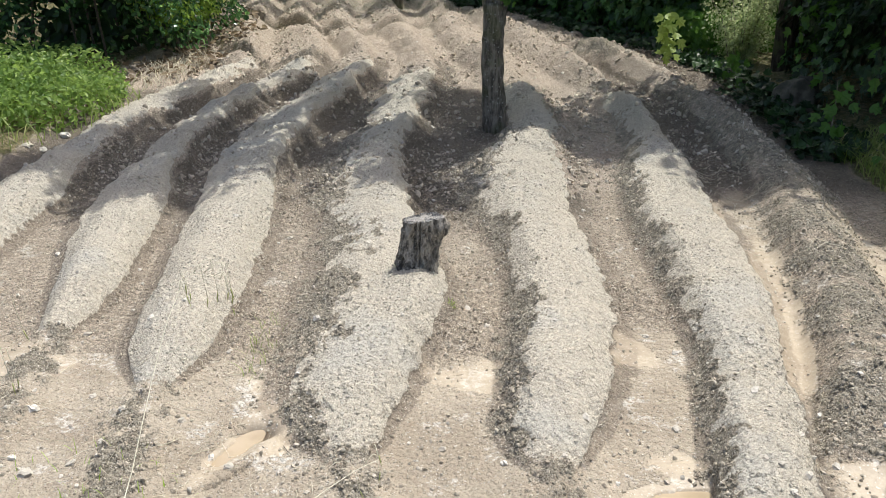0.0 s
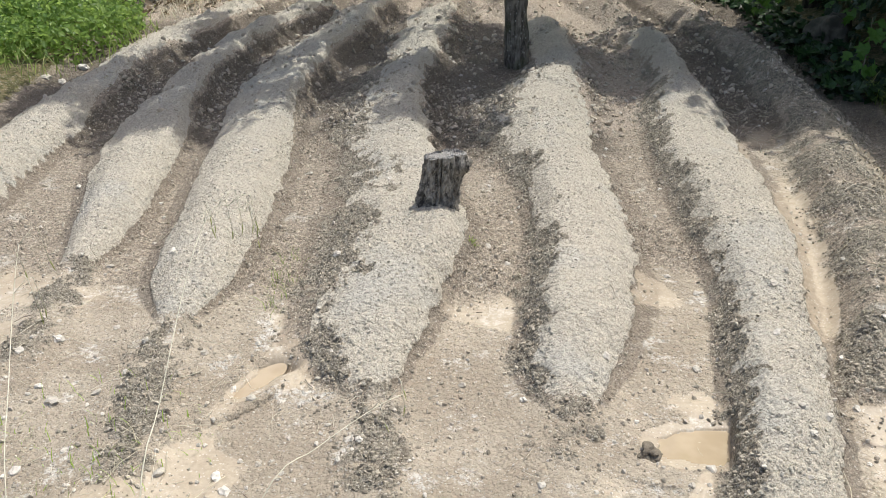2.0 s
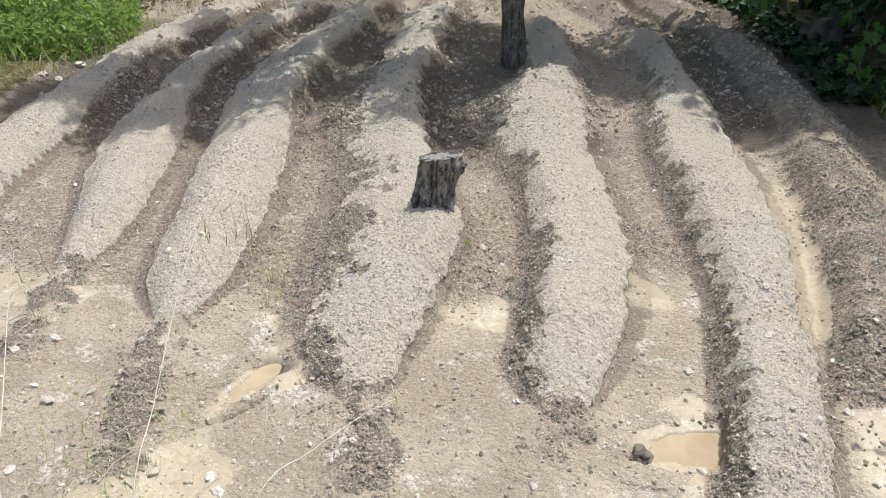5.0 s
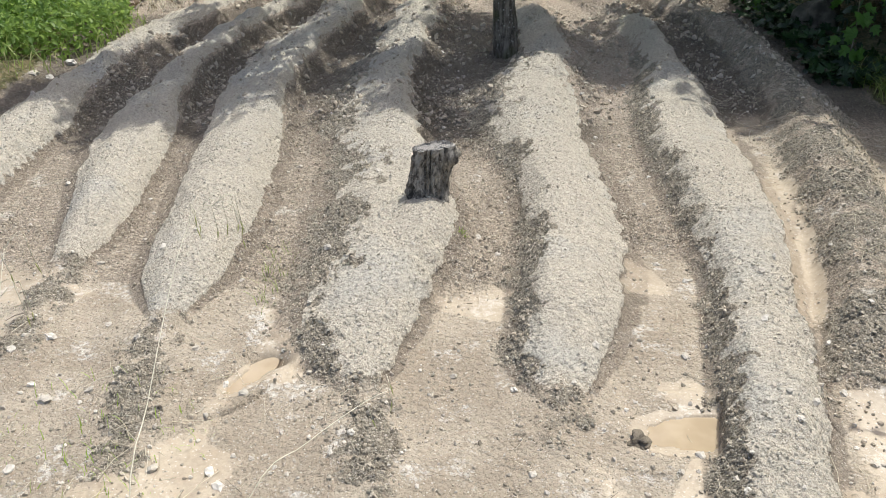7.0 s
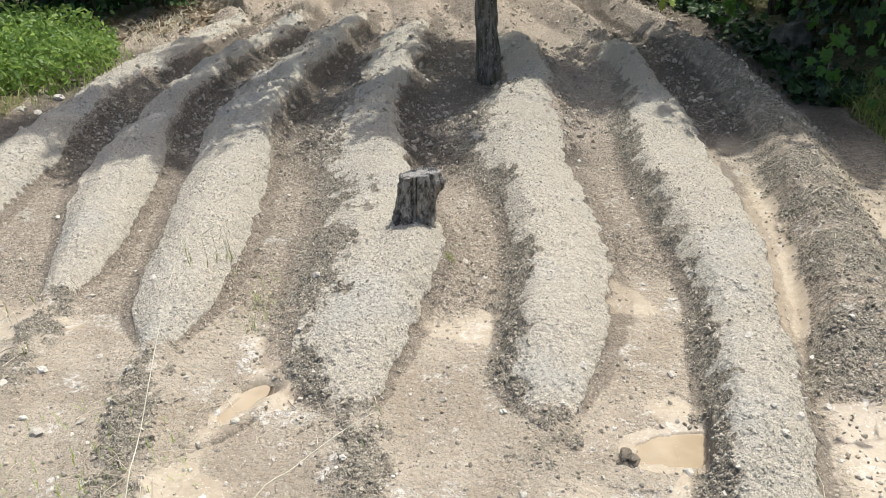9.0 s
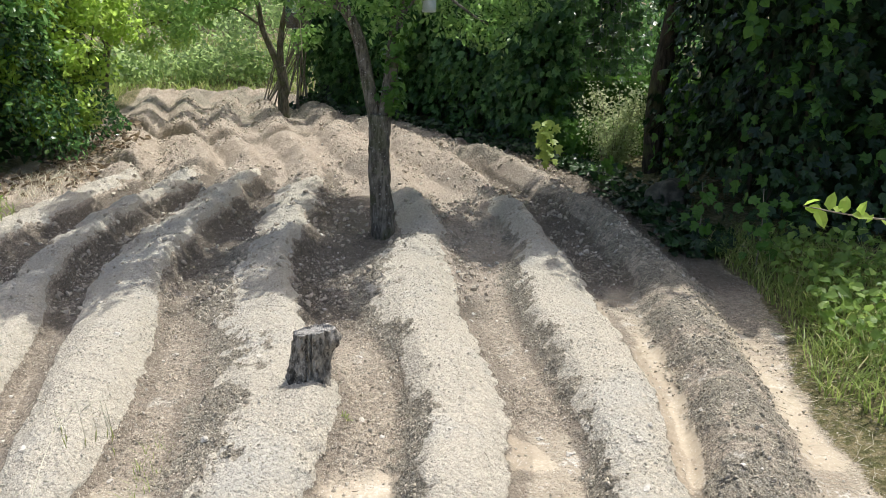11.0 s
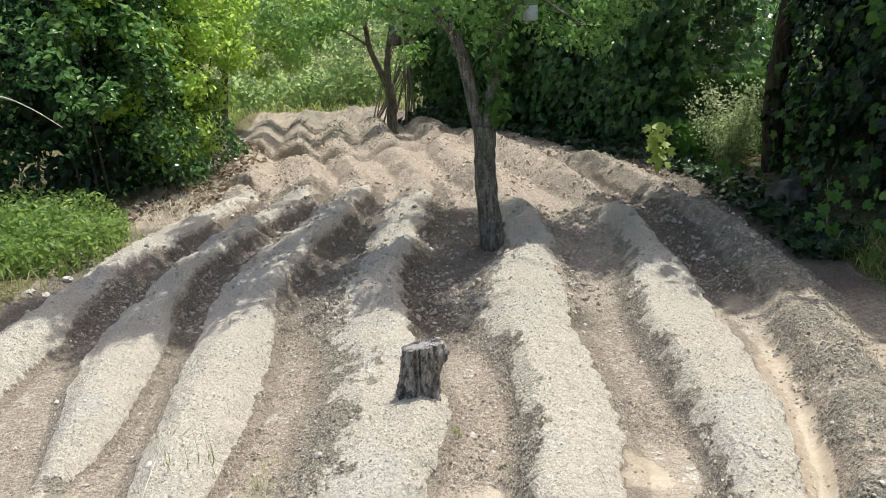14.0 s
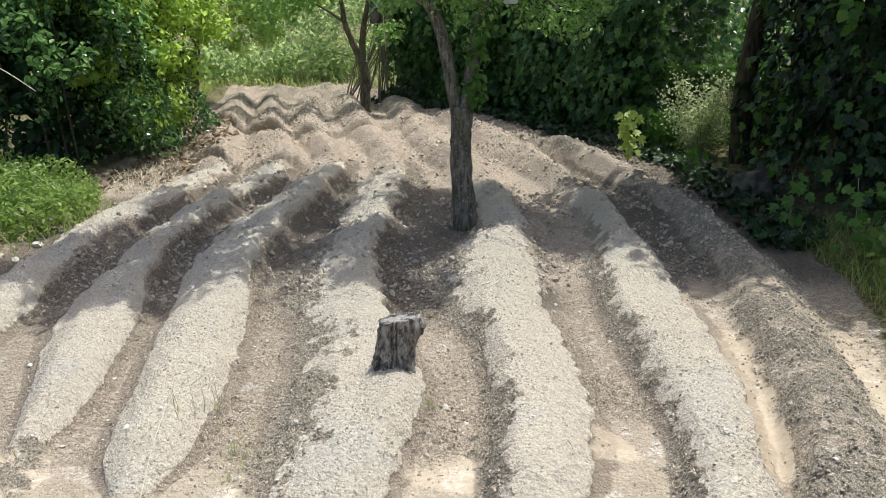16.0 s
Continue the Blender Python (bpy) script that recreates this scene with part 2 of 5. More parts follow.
BARK = bark_material("plum_bark", (0.065, 0.058, 0.046), (0.25, 0.225, 0.185), 0.35, 0.8)
BARK2 = bark_material("young_bark", (0.07, 0.06, 0.042), (0.21, 0.185, 0.135), 0.5, 0.3)
# bark of the thicket tree, its shade put into the colour
DARK_BARK = bark_material("shaded_bark", (0.022, 0.018, 0.013), (0.085, 0.07, 0.05), 0.4)
STUMP_BARK = bark_material("weathered_stump_bark", (0.075, 0.068, 0.058), (0.46, 0.42, 0.36), 0.0, 0.5, 0.5)
TWIG = plain_material("twig_bark", (0.16, 0.13, 0.10), (0.33, 0.29, 0.23), 0.85)
PALE_STEM = plain_material("pale_stem", (0.55, 0.52, 0.40), (0.72, 0.68, 0.54), 0.6)
DARK_STEM = plain_material("hedge_stem", (0.04, 0.032, 0.022), (0.09, 0.075, 0.05), 0.9)


# ---- mesh helpers ----
def part(name, mesh, material, parent=None, label=""):
    """One mesh object, under a thing or a part; mesh may be a bmesh."""
    if isinstance(mesh, bmesh.types.BMesh):
        bm, mesh = mesh, bpy.data.meshes.new(name)
        bm.to_mesh(mesh)
        bm.free()
    ob = new(name, mesh)
    if material is not None and not mesh.materials:
        mesh.materials.append(material)
    if parent is not None:
        ob.parent = parent
    if label:
        tagged(ob, label)
    return ob


def soup(name, verts, tris, smooth=False):
    """A mesh from arrays of vertices and triangles."""
    me = bpy.data.meshes.new(name)
    n, k = len(verts), len(tris)
    me.vertices.add(n)
    me.vertices.foreach_set("co", np.ascontiguousarray(verts, dtype=np.float32).ravel())
    me.loops.add(3 * k)
    me.loops.foreach_set("vertex_index", np.ascontiguousarray(tris, dtype=np.int32).ravel())
    me.polygons.add(k)
    me.polygons.foreach_set("loop_start", np.arange(0, 3 * k, 3, dtype=np.int32))
    me.polygons.foreach_set("use_smooth", np.full(k, smooth))
    me.update(calc_edges=True)
    return me


def spread(name, shape, at, axes, smooth=False):
    """Copies of one small shape (verts, tris) in one mesh: at (n,3), axes (n,3,3) with the columns the shape's scaled axes."""
    v, t = np.asarray(shape[0], float), np.asarray(shape[1], int)
    out = np.einsum("nij,vj->nvi", axes, v) + at[:, None, :]
    idx = t[None] + (np.arange(len(at)) * len(v))[:, None, None]
    return soup(name, out.reshape(-1, 3), idx.reshape(-1, 3), smooth)


def unit(v):
    return v / np.maximum(np.linalg.norm(v, axis=-1, keepdims=True), 1e-9)


def leaf_axes(n, face, droop, size, loose=0.7, wide=1.0):
    """Axes for leaves whose faces look about along face (n,3) and whose tips hang by droop."""
    face = unit(face + loose * rng.normal(size=(n, 3)))
    tip = rng.normal(size=(n, 3)) + np.array([0, 0, -droop])
    tip = unit(tip - face * np.sum(tip * face, axis=1, keepdims=True))
    side = np.cross(tip, face)
    s = size[:, None]
    return np.stack([side * s * wide, tip * s, face * s], axis=2)


OVATE = ([(0, 0, 0), (-.27, .3, .07), (.27, .3, .07), (0, .33, 0), (-.22, .68, .05), (.22, .68, .05), (0, .68, -.02), (0, 1, -.1)],
         [(0, 3, 1), (0, 2, 3), (1, 3, 6), (1, 6, 4), (3, 2, 5), (3, 5, 6), (4, 6, 7), (6, 5, 7)])
NARROW = ([(0, 0, 0), (-.14, .4, .04), (.14, .4, .04), (0, .42, 0), (0, 1, -.1)], [(0, 3, 1), (0, 2, 3), (1, 3, 4), (3, 2, 4)])
LOBED = ([(0, .1, 0), (-.2, -.05, .02), (-.5, .22, .06), (-.27, .42, 0), (-.4, .72, .05), (-.12, .7, 0), (0, 1.0, -.08),
          (.12, .7, 0), (.4, .72, .05), (.27, .42, 0), (.5, .22, .06), (.2, -.05, .02)],
         [(0, i + 1, i) for i in range(1, 11)] + [(0, 1, 11)])
SMALL = ([(0, 0, 0), (-.3, .5, .05), (.3, .5, .05), (0, 1, -.05)], [(0, 2, 1), (1, 2, 3)])


def hashed(ix, iy, seed):
    h = (ix.astype(np.int64) * 374761393 + iy.astype(np.int64) * 668265263 + seed * 144665) & 0xFFFFFFFF
    h = ((h ^ (h >> 13)) * 1274126177) & 0xFFFFFFFF
    h = ((h ^ (h >> 16)) * 2246822519) & 0xFFFFFFFF
    return ((h ^ (h >> 15)) & 0xFFFFFF) / float(0xFFFFFF)


def vnoise(x, y, seed=0):
    """Smooth noise from 0 to 1 with cells one wide."""
    ix, iy = np.floor(x), np.floor(y)
    fx, fy = x - ix, y - iy
    fx, fy = fx * fx * (3 - 2 * fx), fy * fy * (3 - 2 * fy)
    a, b = hashed(ix, iy, seed), hashed(ix + 1, iy, seed)
    c, d = hashed(ix, iy + 1, seed), hashed(ix + 1, iy + 1, seed)
    return (a * (1 - fx) + b * fx) * (1 - fy) + (c * (1 - fx) + d * fx) * fy


def fbm(x, y, octaves=4, seed=0, gain=0.5):
    total, amp, s = 0.0, 1.0, 0.0
    for o in range(octaves):
        c, d = math.cos(0.6 + 0.9 * o) * 2 ** o, math.sin(0.6 + 0.9 * o) * 2 ** o
        total = total + amp * vnoise(x * c - y * d + 17.3 * o, x * d + y * c - 9.1 * o, seed + o)
        s += amp
        amp *= gain
    return total / s


def lumps(x, y, seed):
    """Rounded lumps of uneven size with cells one wide, 0 to about 0.5."""
    ix, iy = np.floor(x), np.floor(y)
    best = np.zeros_like(x)
    for dx in (-1, 0, 1):
        for dy in (-1, 0, 1):
            cx, cy = ix + dx, iy + dy
            px, py = cx + hashed(cx, cy, seed), cy + hashed(cx, cy, seed + 1)
            r = 0.25 + 0.45 * hashed(cx, cy, seed + 2) ** 1.5
            best = np.maximum(best, np.sqrt(np.maximum(r * r - (x - px) ** 2 - (y - py) ** 2, 0)) * 0.8)
    return best


def step(v, lo, hi):
    t = np.clip((v - lo) / (hi - lo), 0, 1)
    return t * t * (3 - 2 * t)


# ---- ground: one sheet with the ploughed ridges ----
class Ridge:
    """A ridge in plan: rows of (y, western edge, crest, eastern edge); tip: where its dry top begins; cover: how far dark clods
    cover its western side; sharp, dry: from where it is sharp-edged, and up to where its top is dry."""

    def __init__(self, tip, cover, sharp, dry, rows):
        self.tip, self.cover, self.sharp, self.dry = tip, cover, sharp, dry
        self.y, self.w, self.c, self.e = np.array(rows, float).T

    def line(self, v, y):
        """A line of the plan, smoothed."""
        k = np.clip(0.05 * y, 0.06, 0.3)
        return sum(np.interp(y + q * k, self.y, v) for q in (-1.0, -0.5, 0.0, 0.5, 1.0)) / 5


RIDGES = [
    Ridge(2.9, 0.0, 4.6, 7.6, [(3.0, -2.5, -2.22, -2.1), (4.2, -2.51, -2.23, -2.09), (4.8, -2.51, -2.25, -2.07), (5.4, -2.51, -2.26, -2.01), (6.0, -2.49, -2.09, -1.93), (6.6, -2.38, -1.96, -1.79), (7.2, -2.17, -1.82, -1.63), (7.8, -2.0, -1.77, -1.62),
                                 (8.6, -2.2, -1.99, -1.82), (9.6, -2.55, -2.26, -2.0), (10.6, -2.64, -2.36, -2.13), (11.8, -2.73, -2.51, -2.23), (13.5, -2.95, -2.75, -2.5)]),
    Ridge(2.75, 0.0, 4.3, 7.6, [(2.72, -1.53, -1.5, -1.46), (2.95, -1.6, -1.49, -1.40), (3.2, -1.67, -1.51, -1.37), (3.7, -1.79, -1.56, -1.42), (4.2, -1.88, -1.59, -1.45), (4.8, -1.87, -1.63, -1.5), (5.4, -1.87, -1.67, -1.53), (6.0, -1.86, -1.59, -1.45),
                                  (6.6, -1.69, -1.42, -1.27), (7.2, -1.58, -1.3, -1.09), (7.8, -1.5, -1.21, -1.04), (8.6, -1.56, -1.32, -1.15), (9.6, -1.85, -1.53, -1.34), (10.6, -2.04, -1.75, -1.53), (11.8, -2.17, -1.97, -1.8), (13.5, -2.4, -2.2, -2.0)]),
    Ridge(2.4, 0.0, 4.4, 7.6, [(2.36, -1.02, -1.0, -0.97), (2.5, -1.09, -1.0, -0.93), (2.62, -1.15, -1.0, -0.89), (2.7, -1.16, -0.99, -0.86), (3.2, -1.21, -1.0, -0.83), (3.7, -1.27, -1.04, -0.87), (4.2, -1.32, -1.05, -0.9), (4.8, -1.36, -1.03, -0.9),
                                 (5.4, -1.38, -0.97, -0.83), (6.0, -1.3, -0.88, -0.75), (6.6, -1.18, -0.81, -0.68), (7.2, -1.07, -0.78, -0.62), (7.8, -0.97, -0.7, -0.57), (8.6, -1.02, -0.85, -0.65), (9.6, -1.26, -1.1, -0.86), (10.6, -1.48, -1.32, -1.1), (13.3, -1.75, -1.52, -1.3)]),
    Ridge(2.0, 0.55, 3.6, 7.3, [(1.98, -0.3, -0.27, -0.24), (2.13, -0.41, -0.29, -0.2), (2.22, -0.5, -0.28, -0.18), (2.4, -0.54, -0.28, -0.14), (2.7, -0.53, -0.22, -0.05), (3.2, -0.52, -0.16, 0.03), (3.7, -0.55, -0.22, -0.05), (4.2, -0.62, -0.26, -0.11), (4.8, -0.62, -0.28, -0.14),
                                   (5.4, -0.59, -0.26, -0.11), (6.0, -0.54, -0.27, -0.06), (6.6, -0.49, -0.24, -0.01), (7.2, -0.44, -0.16, 0.03), (7.8, -0.36, -0.12, 0.06), (8.6, -0.43, -0.27, -0.04), (9.6, -0.66, -0.48, -0.22), (10.6, -0.88, -0.68, -0.42), (13.3, -1.25, -1.02, -0.8)]),
    Ridge(1.95, 0.8, 4.8, 6.6, [(1.93, 0.28, 0.31, 0.34), (2.04, 0.23, 0.33, 0.42), (2.2, 0.2, 0.35, 0.48), (2.4, 0.23, 0.37, 0.56), (2.7, 0.26, 0.42, 0.64), (3.2, 0.31, 0.46, 0.7), (3.7, 0.3, 0.46, 0.7), (4.2, 0.17, 0.45, 0.65), (4.8, 0.16, 0.48, 0.79),
                                  (5.4, 0.34, 0.61, 0.93), (6.0, 0.53, 0.73, 0.9), (6.6, 0.5, 0.65, 0.86), (7.2, 0.38, 0.53, 0.84), (7.8, 0.26, 0.41, 0.77), (8.6, 0.12, 0.28, 0.65), (9.6, -0.03, 0.15, 0.52), (10.6, -0.17, 0.0, 0.4), (11.8, -0.33, -0.13, 0.21), (13, -0.5, -0.3, 0.0)]),
    Ridge(1.3, 0.65, 5.0, 6.4, [(1.3, 0.66, 0.8, 0.95), (1.63, 0.72, 0.86, 1.01), (1.9, 0.78, 0.92, 1.08), (2.3, 0.87, 1.01, 1.17), (2.7, 0.95, 1.08, 1.24), (3.2, 0.97, 1.12, 1.35), (3.7, 0.98, 1.13, 1.39), (4.2, 0.99, 1.15, 1.43), (4.8, 1.06, 1.25, 1.51),
                                  (5.4, 1.2, 1.4, 1.55), (6.0, 1.26, 1.4, 1.56), (6.6, 1.18, 1.34, 1.52), (7.2, 1.08, 1.24, 1.45), (7.8, 0.97, 1.14, 1.36), (8.6, 0.77, 0.99, 1.27), (9.6, 0.58, 0.8, 1.06), (11.5, 0.15, 0.35, 0.6)]),
    Ridge(1.9, 1.0, 5.0, 0.0, [(1.9, 1.08, 1.22, 1.42), (2.3, 1.25, 1.38, 1.6), (2.7, 1.38, 1.52, 1.75), (3.2, 1.5, 1.65, 1.86), (3.7, 1.61, 1.76, 1.97), (4.2, 1.7, 1.85, 2.06), (4.8, 1.8, 1.95, 2.17), (5.4, 1.83, 1.98, 2.2), (6.0, 1.85, 1.99, 2.22),
                                 (6.6, 1.82, 1.95, 2.2), (7.2, 1.66, 1.82, 2.12), (7.8, 1.5, 1.66, 2.0), (8.6, 1.22, 1.38, 1.84), (9.6, 0.97, 1.14, 1.62), (10.6, 0.8, 1.0, 1.35), (11.6, 0.5, 0.7, 0.95)]),
]
# furrows across the ridges: x and y of the line, how far east its farther wall is steep, how deep it is cut
ACROSS = [([-2.6, -2.2, -1.7, -0.9, -0.2, 0.5, 1.3, 2.0], [9.2, 8.75, 8.1, 8.2, 8.05, 7.1, 6.75, 6.6], -1.3, 0.05), ([-2.8, -2.25, -1.5, -1.0, -0.5, 0.2, 1.2], [11.3, 10.9, 10.3, 10.15, 10.6, 11.4, 12.2], -0.4, 0.10)]
PUDDLES = [(0.692, 1.86, 0.125, 0.07, 0.1), (-0.645, 2.13, 0.036, 0.095, -0.55)]  # x, y, half sizes, turn
WATER_Z = -0.008


def ground_at(x, y):
    """Height and the surface's masks at x, y (arrays)."""
    z = 0.03 * (fbm(x * 1.3, y * 1.3, 3, 5) - 0.5)
    ridge, dark, crust, damp, apron, lee_face = (np.zeros_like(x) for _ in range(6))
    wide, fine = fbm(x * 2.3, y * 1.6, 3, 11) - 0.5, fbm(x * 13, y * 13, 3, 12) - 0.5
    spade = 1 - np.abs(2 * vnoise(y * 2.6 + 0.9 * x, x * 1.1, 13) - 1)
    spade2 = 1 - np.abs(2 * vnoise(y * 5.5 - 1.4 * x, x * 1.7, 14) - 1)
    patch = fbm(x * 6, y * 6, 3, 40)
    grain = fbm(x * 19, y * 19, 3, 41)
    saddle, scarp = np.ones_like(x), np.zeros_like(x)
    for xs, ys, steep, deep in ACROSS:
        gap = y - np.interp(x, xs, ys) - 0.10 * wide - 0.05 * fine
        cut = step(x, steep + 0.7, steep)
        north = 0.34 - 0.29 * cut
        valley = np.exp(-(gap / np.where(gap < 0, 0.30, north)) ** 2)
        saddle = saddle * (1 - (0.5 + 0.3 * (deep > 0.08)) * valley)
        z = z - deep * cut * valley
        scarp = np.maximum(scarp, cut * step(gap, -0.06, 0.0) * step(gap, 0.14, 0.06))
    for i, r in enumerate(RIDGES):
        c = r.line(r.c, y)
        w, e = np.maximum(c - r.line(r.w, y), 0.02), np.maximum(r.line(r.e, y) - c, 0.02)
        mid = step(y, r.sharp - 0.4, r.sharp + 0.7)
        far = step(y, 8.0, 9.0)
        d = x - c + (0.05 + 0.05 * mid) * wide + 0.022 * fine * step(y, 7, 4)
        d = d + mid * (1 - far) * (0.06 * (spade - 0.5) + 0.06 * (spade2 - 0.5))
        d = d + far * 0.09 * (fbm(x * 3.1, y * 3.1, 3, 120) - 0.5)
        u = np.where(d < 0, -d / w, d / e) + (0.22 - 0.12 * mid) * fine
        ends = step(y, r.y[0] - 0.05, r.y[0] + 0.2) * step(y, r.y[-1] + 0.9, r.y[-1])
        grow = step(y, r.tip - 0.05, r.tip + 0.6)
        h = (0.03 + 0.085 * grow + 0.04 * mid) * (1 - 0.4 * far * (i == 6)) * ends * (0.88 + 0.28 * vnoise(y * 1.6, x * 0.6 + 9 * i, 30))
        h = h * saddle * (1 + mid * (1 - far) * (0.22 * (spade - 0.5) + 0.22 * (spade2 - 0.5)))
        v = np.maximum(u, 0)
        round_top = 1 - step(v, 0.3, 1.4)
        west_face = 1.03 - np.sqrt((0.8 * v) ** 2 + 0.006)
        edge = np.where(d < 0, west_face * step(v, 1.35, 0.9), 0.952 * (1 - step(v, 0.12, 1.12)))
        rise = h * (round_top + (np.clip(edge, 0, 1) - round_top) * mid * (1 - 0.2 * far))
        ridge = np.maximum(ridge, rise) + 0.12 * np.minimum(ridge, rise)
        top = step(np.where(d > 0, u * (1 + 1.2 * mid * (1 - far)), u), 1.03, 0.97) * step(y, r.y[0], r.y[0] + 0.05) * ends
        lee_face = np.maximum(lee_face, (d > 0) * step(u, 0.45, 0.6) * step(u, 1.7, 1.3) * mid * (1 - far))
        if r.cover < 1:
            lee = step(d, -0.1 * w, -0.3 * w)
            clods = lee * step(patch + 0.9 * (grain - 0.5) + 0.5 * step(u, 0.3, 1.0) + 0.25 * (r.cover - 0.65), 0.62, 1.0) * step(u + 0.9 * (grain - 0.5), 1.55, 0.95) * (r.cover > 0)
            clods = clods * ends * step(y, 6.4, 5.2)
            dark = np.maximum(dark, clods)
            crust = np.maximum(crust, top * (1 - 0.9 * clods) * step(y + 1.0 * wide, r.dry + 0.5, r.dry - 0.2) * (1 - 0.25 * mid))
            damp = np.maximum(damp, step(u, 1.5, 1.25) * step(u, 0.95, 1.0) * step(y, 5.0, 4.2) * ends * step(y, r.tip - 0.1, r.tip))
        else:
            dark = np.maximum(dark, step(u + 0.8 * (grain - 0.5), 1.5, 0.9) * ends * step(patch + 0.5 * (grain - 0.5), 0.30, 0.55) * np.maximum(step(y, 6.6, 5.2), 0.6 * step(patch + 0.5 * wide, 0.46, 0.6)))
        if 0 < i < 5:
            near_tip = np.exp(-((x - r.c[0] - 0.1 * (r.tip - y) * (1 if i < 4 else -1)) / 0.13) ** 2) * step(y, r.tip + 0.25, r.tip - 0.05) * step(y, r.tip - 0.95, r.tip - 0.5)
            apron = np.maximum(apron, near_tip)
    dark = np.maximum(dark, 0.85 * step(apron + 0.9 * (grain - 0.5), 0.35, 0.95) * step(patch + 0.5 * wide + 0.4 * (grain - 0.5), 0.36, 0.62))
    z = z + ridge + 0.03 * apron
    z = z + 0.05 * np.exp(-(((x + 0.07) / 0.17) ** 2 + ((y - 3.02) / 0.24) ** 2))
    field = step(np.abs(x + 0.15), 3.0, 2.7) * step(y, 15.2, 14.6)
    flooded = step(y + 0.4 * wide, 5.0, 4.4)
    bare = step(ridge, 0.045, 0.02)
    open_mud = fbm(x * 2.2, y * 1.5, 3, 66) + 0.30 * step(y, 2.9, 2.1) - 0.16 * step(x, -0.75, -1.1) * step(y, 2.4, 3.0) + 0.2 * step(x, 1.2, 1.35) + 0.08 * step(x, 0.5, 0.7) - 0.3 * step(y, 2.6, 3.2) * step(x, 1.3, 1.2)
    silt = bare * (1 - crust) * flooded * step(x, 2.05, 1.9) * step(open_mud, 0.25, 0.72) * (1 - 0.8 * dark)
    loose = step(y + 0.5 * wide, 4.1, 4.9) * (1 - crust)
    z = z + 0.010 * crust * flooded
    # wet strip between the last two ridges and in the open mud in front
    wet = silt * step(fbm(x * 2.3, y * 1.6, 3, 70), 0.52, 0.66) * 0.8
    wet = np.maximum(wet, silt * np.exp(-((x - 1.42 - 0.15 * (y - 3)) / 0.13) ** 2) * step(y, 4.2, 3.4))
    # wet furrows under the plum tree, with shade put into their colour
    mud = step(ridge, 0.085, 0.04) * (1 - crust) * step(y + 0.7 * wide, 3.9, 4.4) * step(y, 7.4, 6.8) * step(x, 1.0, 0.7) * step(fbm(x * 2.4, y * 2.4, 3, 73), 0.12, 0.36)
    # brown mud and the thicket's shade, coloured along the eastern edge
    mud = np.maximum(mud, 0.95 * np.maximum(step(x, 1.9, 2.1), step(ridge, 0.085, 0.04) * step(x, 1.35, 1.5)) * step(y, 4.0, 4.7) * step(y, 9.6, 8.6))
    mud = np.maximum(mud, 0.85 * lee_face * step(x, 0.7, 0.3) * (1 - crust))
    # the path of water beside the eastern grass
    path_x = 2.08 + 0.10 * np.sin(y * 1.3)
    wet = np.maximum(wet, 0.9 * np.exp(-((x - path_x) / 0.16) ** 2) * step(y, 4.9, 4.5))
    # crumbs and clods
    sized = step(y, 24, 13) * field
    stony = step(fbm(x * 3.3, y * 3.3, 3, 82), 0.42, 0.66) * (1 - 0.7 * silt)
    small, tiny = lumps(x * 26, y * 26, 84), lumps(x * 52, y * 52, 86)
    big = lumps(x * 12, y * 12, 83)
    z = z + sized * dark * (0.024 * small + 0.012 * tiny + 0.022 * big)
    z = z + sized * crust * (0.014 * small * step(patch, 0.35, 0.6) + 0.011 * tiny + step(y, 3.9, 5.0) * (0.012 * small + 0.022 * big * step(patch, 0.45, 0.65) + 0.05 * (patch - 0.5)) + 0.012 * (fbm(x * 9, y * 9, 3, 89) - 0.5))
    z = z + sized * (1 - crust) * (1 - dark) * (0.026 * small + 0.014 * tiny) * (0.12 + stony) * (1 - 0.6 * silt)
    z = z + sized * loose * ((0.016 + 0.02 * step(y, 7, 8.5) + 0.05 * step(x, 0.8, 1.4) * step(y, 5.5, 6.5)) * big * stony + (0.022 + 0.04 * step(y, 6.5, 8.5)) * (fbm(x * 5, y * 5, 4, 88) - 0.5))
    # thrown-up clods along the eastern side
    heap = 0.4 * np.exp(-(((x - 2.3) / 0.38) ** 2 + ((y - 7.6) / 0.7) ** 2)) + 0.8 * np.exp(-(((x - 1.75) / 0.3) ** 2 + ((y - 8.6) / 0.5) ** 2)) + 0.55 * np.exp(-(((x - 1.42 + 0.42 * (y - 8.4)) / 0.22) ** 2)) * step(y, 7.4, 8.0) * step(y, 11.6, 10.6)
    z = z + heap * (0.02 + 0.11 * lumps(x * 7, y * 7, 92) + 0.07 * lumps(x * 15, y * 15, 93))
    dark = np.maximum(dark, 0.7 * step(heap, 0.25, 0.6) * step(fbm(x * 3, y * 3, 2, 94), 0.40, 0.6))
    for px, py, a, b, turn in PUDDLES:
        ca, sa = math.cos(turn), math.sin(turn)
        u, v = ((x - px) * ca + (y - py) * sa) / a, ((y - py) * ca - (x - px) * sa) / b
        r = np.sqrt(u * u + v * v) + 0.9 * (fbm(x * 11, y * 11, 3, 90) - 0.5)
        low = step(ridge, 0.05, 0.025)
        k = step(r, 2.2, 1.15) * low
        z = z * (1 - k) + np.minimum(z, WATER_Z + 0.005) * k
        k = step(r, 1.3, 0.8) * low
        z = np.minimum(z, z * (1 - k) + (-0.022) * k)
        z = np.where((r > 1.0) & (u * u + v * v < 7), np.maximum(z, WATER_Z + 0.004 + 0.012 * np.clip(r - 1, 0, 1)), z)
        wet = np.maximum(wet, step(r, 1.9, 1.2) * low)
